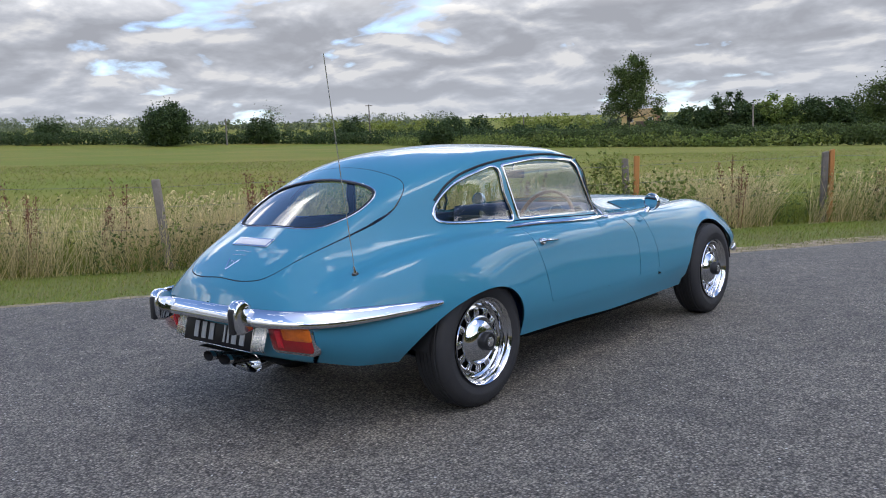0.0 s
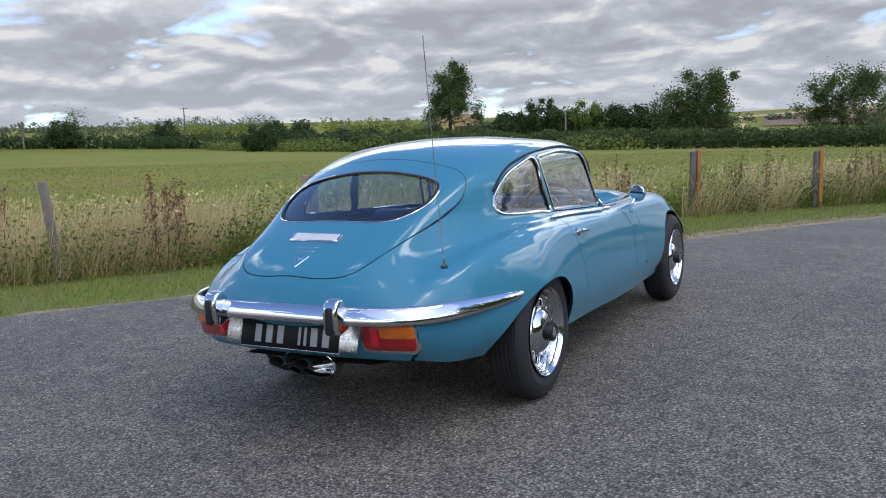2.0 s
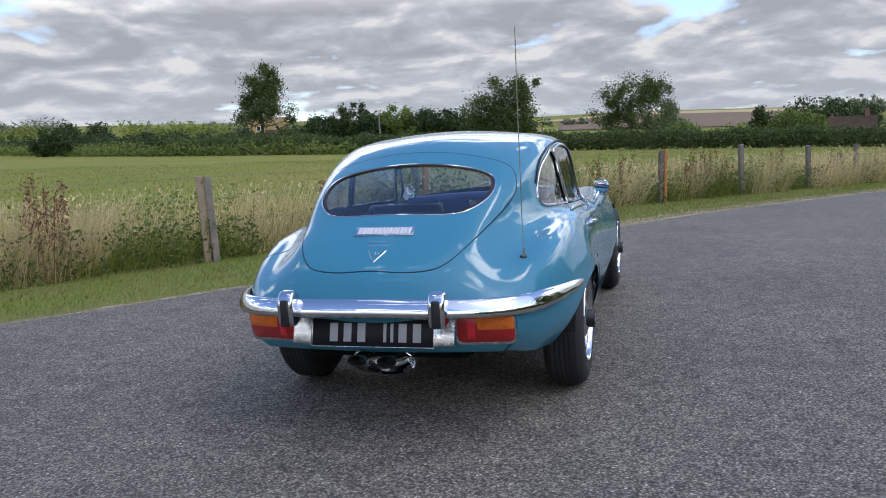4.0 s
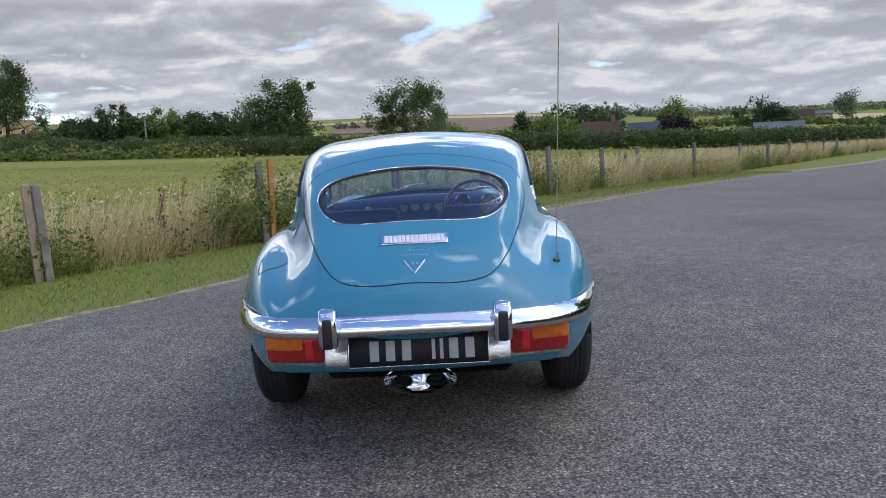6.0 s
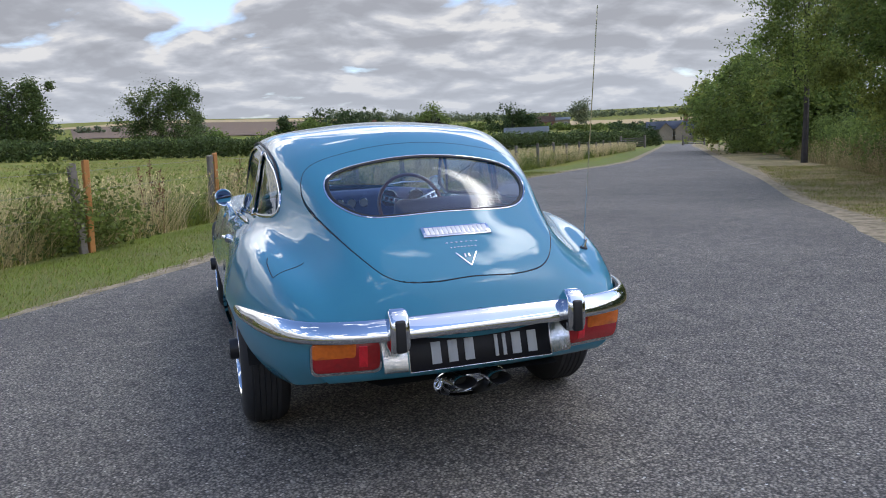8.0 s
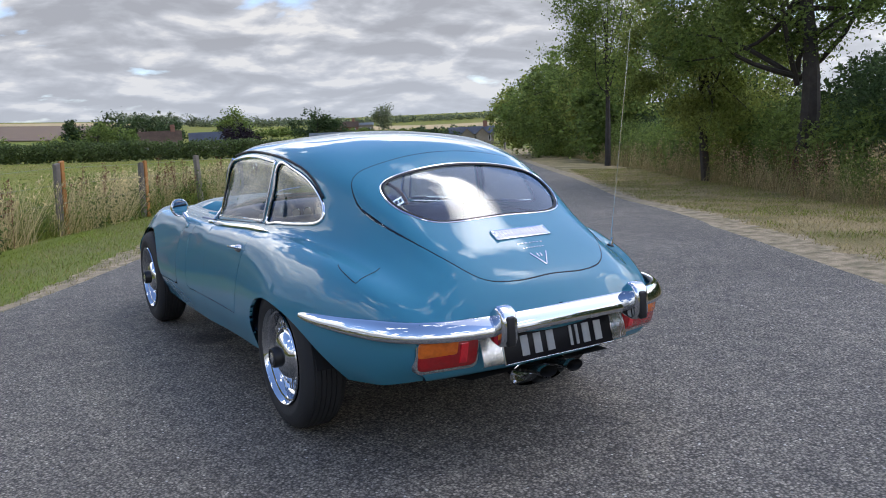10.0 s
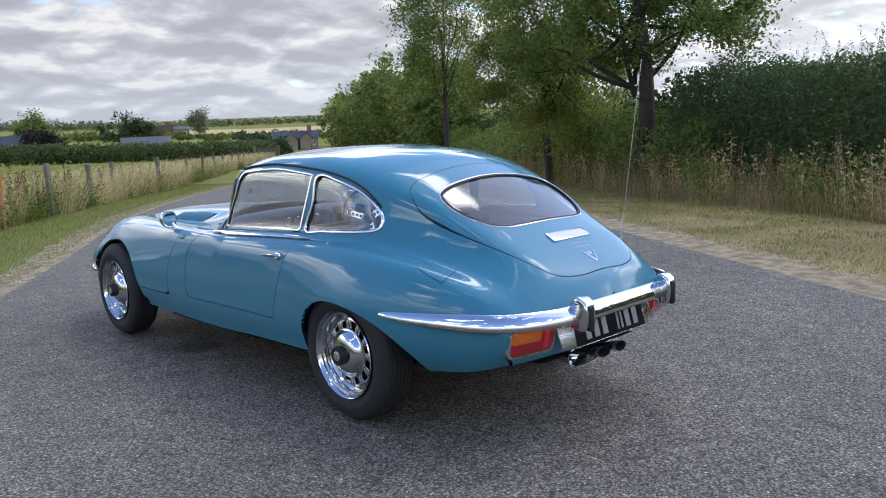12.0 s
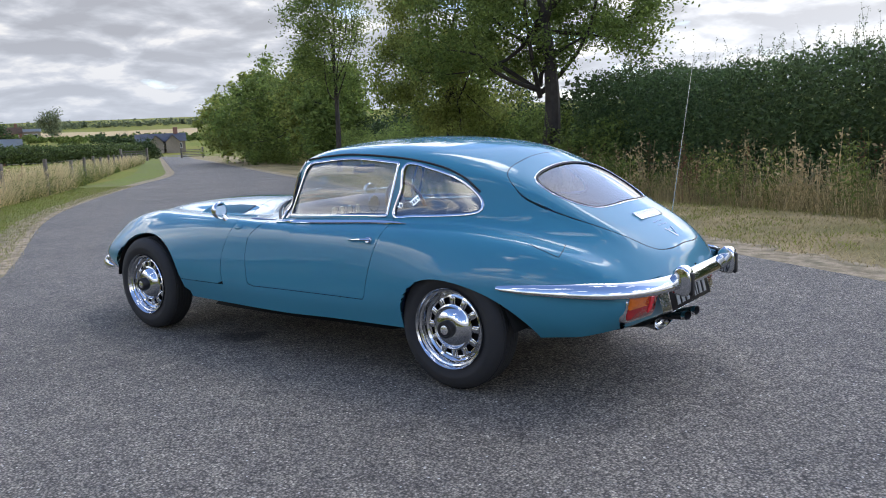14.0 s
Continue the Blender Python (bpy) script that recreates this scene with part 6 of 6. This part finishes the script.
for az, r, h in ((-67, 195, 5.2), (-47.4, 178, 5.4), (-40.2, 166, 5.8), (-38.4, 160, 5.4), (-35.4, 140, 3.4), (-33.6, 138, 3.3), (-31.6, 136, 3.0), (-29.2, 135, 4.2), (-25.6, 132, 4.2)):
    tree(*pol(az, r), h, ROUND, 2800, 0.27, LEAF_DARK, "dark bush behind the field hedge", 0.15, spread=0.45, group="bushes behind the field hedge")
for az, r, h, m in ((6.5, 166, 6.5, LEAF_DARK), (8.0, 166, 6.6, LEAF_MID), (9.0, 168, 7.0, LEAF_MID), (11.0, 188, 7.8, LEAF_DARK), (12.2, 194, 7.0, LEAF_DARK), (12.4, 296, 9.2, LEAF_HAZED), (0.6, 217, 8.6, LEAF_HAZED), (1.6, 150, 4.2, LEAF_MID), (5.2, 130, 3.2, LEAF_PALE)):
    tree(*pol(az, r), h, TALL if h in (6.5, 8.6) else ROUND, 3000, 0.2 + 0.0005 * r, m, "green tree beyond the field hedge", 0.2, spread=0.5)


def wood(az0, az1, r, h0, h1, count, material, label, leaf=0.3, per=420):
    """A stand of distant trees, crown beside crown."""
    c = []
    for i in range(count):
        t = (i + RNG.uniform(0, 1)) / count
        x, y = pol(az0 + (az1 - az0) * t, r * RNG.uniform(0.97, 1.03))
        h = (h0 + (h1 - h0) * t) * RNG.uniform(0.72, 1.12)
        z = ground_z(x, y)
        p, _ = clumps([(x, y, z + h * 0.55, h * 0.62, h * 0.62, h * 0.42), (x + h * 0.4, y, z + h * 0.3, h * 0.6, h * 0.6, h * 0.34)], per, h * 0.07, 40)
        c.append(p)
    return tagged(quads_mesh("far_woods", leaves(np.concatenate(c), leaf), material), label, "woods", kind="stuff")


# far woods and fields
wood(-70, -61, 300, 5.6, 6.0, 16, LEAF_HAZED, "distant trees behind the field, haze put into their pale colour")
wood(-61, -50, 300, 4.2, 4.2, 22, LEAF_HAZED, "distant trees behind the field, haze put into their pale colour")
wood(-50, -40, 300, 5.6, 6.0, 20, LEAF_HAZED, "distant trees behind the field, haze put into their pale colour")
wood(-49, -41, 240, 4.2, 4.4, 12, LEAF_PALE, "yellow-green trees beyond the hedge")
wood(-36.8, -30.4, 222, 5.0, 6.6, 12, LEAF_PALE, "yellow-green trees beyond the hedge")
wood(-31.5, -25, 245, 5.2, 4.8, 10, LEAF_HAZED, "distant trees behind the field, haze put into their pale colour")
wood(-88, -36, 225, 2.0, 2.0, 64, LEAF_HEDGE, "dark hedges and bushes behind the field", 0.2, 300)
wood(-95, -66, 320, 6.0, 6.0, 30, LEAF_HAZED, "distant trees behind the field, haze put into their pale colour")
wood(-24, -4, 330, 4.5, 3.0, 24, LEAF_HAZED, "distant trees on the skyline", 0.35)
wood(9.5, 21, 600, 8.0, 8.0, 46, LEAF_HAZED, "distant line of woodland on the skyline", 0.55, 300)
wood(21, 44, 640, 6.0, 4.6, 80, LEAF_HAZED, "distant line of woodland on the skyline", 0.55, 260)
wood(17, 27, 280, 3.0, 2.6, 22, LEAF_MID, "hedges and trees between far fields", 0.35)
wood(27, 39, 260, 2.4, 2.8, 26, LEAF_MID, "hedges and trees between far fields", 0.35)
wood(29, 34, 215, 3.6, 3.6, 9, LEAF_DARK, "dark trees round the far houses", 0.3)


def field_patch(az0, az1, r0, r1, material, label):
    n, k = 24, 8
    verts, faces = [], []
    for i in range(n + 1):
        for j in range(k + 1):
            x, y = pol(az0 + (az1 - az0) * i / n, r0 + (r1 - r0) * j / k)
            verts.append((x, y, ground_z(x, y) + 0.25))
    for i in range(n):
        for j in range(k):
            a = i * (k + 1) + j
            faces.append((a, a + 1, a + k + 2, a + k + 1))
    tagged(mesh_object("far_field", verts, faces, material), label, "field", kind="structure")


PLOUGH = mat("ploughed_soil", (0.17, 0.105, 0.055), 0.95, var=0.5, scale=0.03, hue=(0.13, 0.085, 0.045), fine=0.3, fine_scale=0.6)
STUBBLE = mat("golden_stubble", (0.46, 0.33, 0.15), 0.95, var=0.4, scale=0.02, hue=(0.38, 0.28, 0.13), fine=0.3, fine_scale=0.5)
field_patch(-7, 12, 262, 436, PLOUGH, "brown ploughed field on the far slope")
field_patch(-9, 13, 438, 497, STUBBLE, "golden stubble field on the far slope")
field_patch(25.5, 36, 360, 520, STUBBLE, "golden stubble field on the far slope")
field_patch(-26, -8, 190, 300, STUBBLE, "golden stubble field behind the trees")

# roadside trees over the hedgerow
tree(14.4, 8.4, 8.4, [(-0.01, -0.02, 0.76, 0.31, 0.31, 0.24), (0.09, -0.21, 0.56, 0.19, 0.19, 0.14), (-0.14, 0.13, 0.54, 0.17, 0.17, 0.11), (0.2, 0.1, 0.60, 0.2, 0.2, 0.15), (0.05, -0.17, 0.44, 0.22, 0.22, 0.07), (-0.1, 0.15, 0.42, 0.2, 0.2, 0.08)], 68000, 0.047, LEAF_MID, "large roadside tree with a dark trunk", 0.29, 0.26, 190, 0.24, group="roadside trees")
tree(16.1, 12.4, 7.6, [(0, 0, 0.66, 0.27, 0.27, 0.30), (-0.14, 0.06, 0.46, 0.20, 0.20, 0.20), (0.10, -0.10, 0.40, 0.20, 0.20, 0.20), (-0.05, 0.0, 0.88, 0.24, 0.24, 0.14), (0.02, -0.08, 0.22, 0.20, 0.20, 0.10)], 56000, 0.048, LEAF_PALE, "willow-like roadside tree with hanging foliage", 0.14, 0.3, 200, 0.23, 0.8, group="roadside trees")
tree(24.2, 25.3, 10.6, [(0, 0, 0.52, 0.17, 0.17, 0.18), (0.02, 0, 0.72, 0.22, 0.22, 0.16), (-0.05, 0.05, 0.90, 0.18, 0.18, 0.10), (-0.13, 0.1, 0.45, 0.11, 0.11, 0.09)], 24000, 0.062, LEAF_MID, "tall thin-crowned roadside tree", 0.15, 0.3, 120, 0.36, group="roadside trees")
SPREADING = [(0, 0, 0.56, 0.50, 0.50, 0.42), (0.34, 0.1, 0.42, 0.38, 0.38, 0.38), (-0.38, -0.05, 0.42, 0.36, 0.36, 0.38)]
for x, y, h, m, shape in ((29.8, 30.9, 6.2, LEAF_MID, DENSE), (34.6, 37.6, 7.0, LEAF_PALE, DENSE), (38.2, 44.4, 8.3, LEAF_MID, SPREADING), (42.6, 53.2, 7.9, LEAF_PALE, SPREADING), (48.5, 55.8, 8.2, LEAF_MID, SPREADING)):
    tree(x, y, h, shape, 15000, 0.09 + 0.0012 * y, m, "dense green tree in the row beside the drive", 0.22, 0.3, 120, 0.40, group="roadside trees")
tree(20, 15.5, 6.0, WIDE, 9000, 0.08, LEAF_MID, "green tree standing behind the hedgerow", 0.18, 0.3, 100, 0.38, group="roadside trees")


# buildings beyond the fields
TILES = mat("brown_roof_tiles", (0.16, 0.105, 0.07), 0.85, var=0.6, scale=0.8, fine=0.4, fine_scale=4)
SLATE = mat("blue_grey_slates", (0.10, 0.12, 0.16), 0.6, var=0.4, scale=0.8, fine=0.3, fine_scale=4)
BRICK = mat("red_brick", (0.26, 0.13, 0.09), 0.9, var=0.5, scale=1.2, fine=0.4, fine_scale=6)
RENDER = mat("pale_stone_wall", (0.27, 0.225, 0.17), 0.9, var=0.4, scale=0.6, fine=0.3, fine_scale=5)
STEEL = mat("grey_sheet_roof", (0.21, 0.24, 0.25), 0.6, var=0.3, scale=0.4)
PANE = mat("far_window_glass", (0.02, 0.025, 0.03), 0.1, var=0.2, scale=2)
FRAME = mat("white_window_frame", (0.75, 0.75, 0.73), 0.5, var=0.1, scale=3)


def house(x, y, z, turn, length, depth, wall, rise, walls, roof, label, chimneys=1, windows=4, name="house"):
    h = thing(name, label, "building", "", pose(x, y, z, 0, 0, turn))
    bm = bmesh.new()
    box(bm, (length, depth, wall + 2), pose(0, 0, wall / 2 - 1))
    for s in (1, -1):
        e = length / 2 * s
        v = [bm.verts.new(p) for p in ((e, -depth / 2, wall), (e, depth / 2, wall), (e, 0, wall + rise))]
        bm.faces.new(v)
    part("wall", bm, walls, h, smooth=False)
    bm = bmesh.new()
    for s in (1, -1):
        o = depth / 2 + 0.3
        v = [bm.verts.new(p) for p in ((-length / 2 - 0.3, o * s, wall - 0.15), (length / 2 + 0.3, o * s, wall - 0.15), (length / 2 + 0.3, 0, wall + rise + 0.1), (-length / 2 - 0.3, 0, wall + rise + 0.1))]
        bm.faces.new(v)
    bmesh.ops.solidify(bm, geom=bm.faces[:], thickness=0.15)
    r = part("roof", bm, roof, h, smooth=False)
    for k in range(chimneys):
        bm = bmesh.new()
        box(bm, (0.9, 0.6, 2.0), pose(length * (0.32 - 0.6 * k), 0, wall + rise + 0.3), 0.05, 1)
        part("chimney", bm, BRICK, r, "brick chimney", smooth=False)
    for k in range(windows):
        wx = (k + 0.5) / windows * length - length / 2
        bm = bmesh.new()
        box(bm, (1.1, 0.12, 1.2), pose(wx, -depth / 2 - 0.02, wall * 0.58), 0.02, 1)
        w = part("window", bm, FRAME, h, smooth=False)
        bm = bmesh.new()
        box(bm, (0.9, 0.06, 1.0), pose(wx, -depth / 2 - 0.07, wall * 0.58))
        part("pane", bm, PANE, w, smooth=False)
    return h


house(36.2, 172.5, -1.9, -12, 8, 6, 2.4, 2.8, RENDER, TILES, "low stone house with a brown tiled roof", 1, 4)
house(47, 175, -1.7, -14, 8, 6, 2.0, 2.4, RENDER, SLATE, "long low building with a blue slate roof", 0, 3)
house(76, 176, -1.6, -24, 10, 7, 1.4, 1.6, STEEL, STEEL, "low barn with a grey sheet roof", 0, 2, "barn")
house(128, 282, 0.2, -25, 9, 7, 3.2, 1.9, BRICK, TILES, "brick farmhouse across the valley", 1, 3)
house(135, 280, 0.2, -25, 6, 7, 3.6, 0.8, RENDER, STEEL, "pale farm building across the valley", 0, 2)
house(97.5, 149, -2.7, -33, 9.5, 6, 2.5, 1.4, RENDER, SLATE, "stone house with a grey slate roof beyond the drive", 1, 4)
for dx, dy in ((-0.8, 0.5), (1.9, -1.25)):
    house(95.8 + dx, 146.4 + dy, -2.7, 57, 3, 2.7, 2.3, 1.3, RENDER, SLATE, "gabled stone bay of the house beyond the drive", 0, 1)
house(-88, 176, 2.6, 25, 6, 5, 2.6, 1.6, RENDER, TILES, "pale house among the trees", 1, 2)
house(-103, 200, 6.5, 28, 10, 6, 2.6, 1.8, STUBBLE, STUBBLE, "yellow farm building behind the trees", 0, 2)
tree(48.5, 160, 6.5, ROUND, 4200, 0.22, LEAF_PURPLE, "dark purple-leaved tree near the houses", 0.2, spread=0.5)
tree(75, 183, 8.2, [(0, 0, 0.5, 0.75, 0.6, 0.42), (0.4, 0, 0.4, 0.5, 0.4, 0.36)], 5200, 0.28, LEAF_DARK, "large dark spreading tree beyond the hedge", 0.3, spread=0.7)
tree(171, 335, 12.0, WIDE, 2600, 0.4, LEAF_HAZED, "lone distant tree on the hill", 0.35, spread=0.9)
tree(57, 190, 9.0, WIDE, 3000, 0.3, LEAF_MID, "tree standing behind the houses", 0.3, spread=0.8)
tree(30, 186, 8.0, ROUND, 3000, 0.3, LEAF_DARK, "dark tree beside the stone house", 0.3, spread=0.8)
tree(60.5, 97.5, 3.2, ROUND, 3000, 0.13, LEAF_DARK, "dark shrub at the end of the drive", 0.1, spread=0.3)


def gate(x, y, turn):
    z = ground_z(x, y)
    g = thing("field_gate", "dark wooden five-bar gate at the end of the drive", "gate", "", pose(x, y, z, 0, 0, turn))
    for px in (-1.6, 1.6):
        bm = bmesh.new()
        box(bm, (0.22, 0.22, 1.5), pose(px, 0, 0.75), 0.02, 1)
        part("gate_post", bm, POST_GREY, g, smooth=False)
    for k in range(5):
        bm = bmesh.new()
        box(bm, (3.0, 0.05, 0.10), pose(0, 0, 0.25 + 0.23 * k), 0.005, 1)
        part("gate_bar", bm, POST_GREY, g, smooth=False)


gate(51.5, 86, -57)
gate(69, 99, -57)


def utility_pole(x, y, height, arm):
    z = ground_z(x, y)
    p = thing("utility_pole", "wooden utility pole beyond the field", "pole", "utility poles", pose(x, y, z))
    bm = bmesh.new()
    lathe(bm, [(0.16, 0), (0.11, height)], Matrix.Rotation(radians(-90), 4, "Y"), 10, True)
    part("mast", bm, POST_GREY, p)
    if arm:
        bm = bmesh.new()
        box(bm, (1.6, 0.12, 0.14), pose(0, 0, height - 0.25, 0, 0, 40), 0.01, 1)
        part("crossarm", bm, POST_GREY, p)


utility_pole(-126.6, 121.8, 8.2, True)
utility_pole(*pol(-35.2, 170), 5.5, False)
utility_pole(*pol(-56.0, 175), 5.5, False)
utility_pole(*pol(-19.6, 120), 5.5, False)
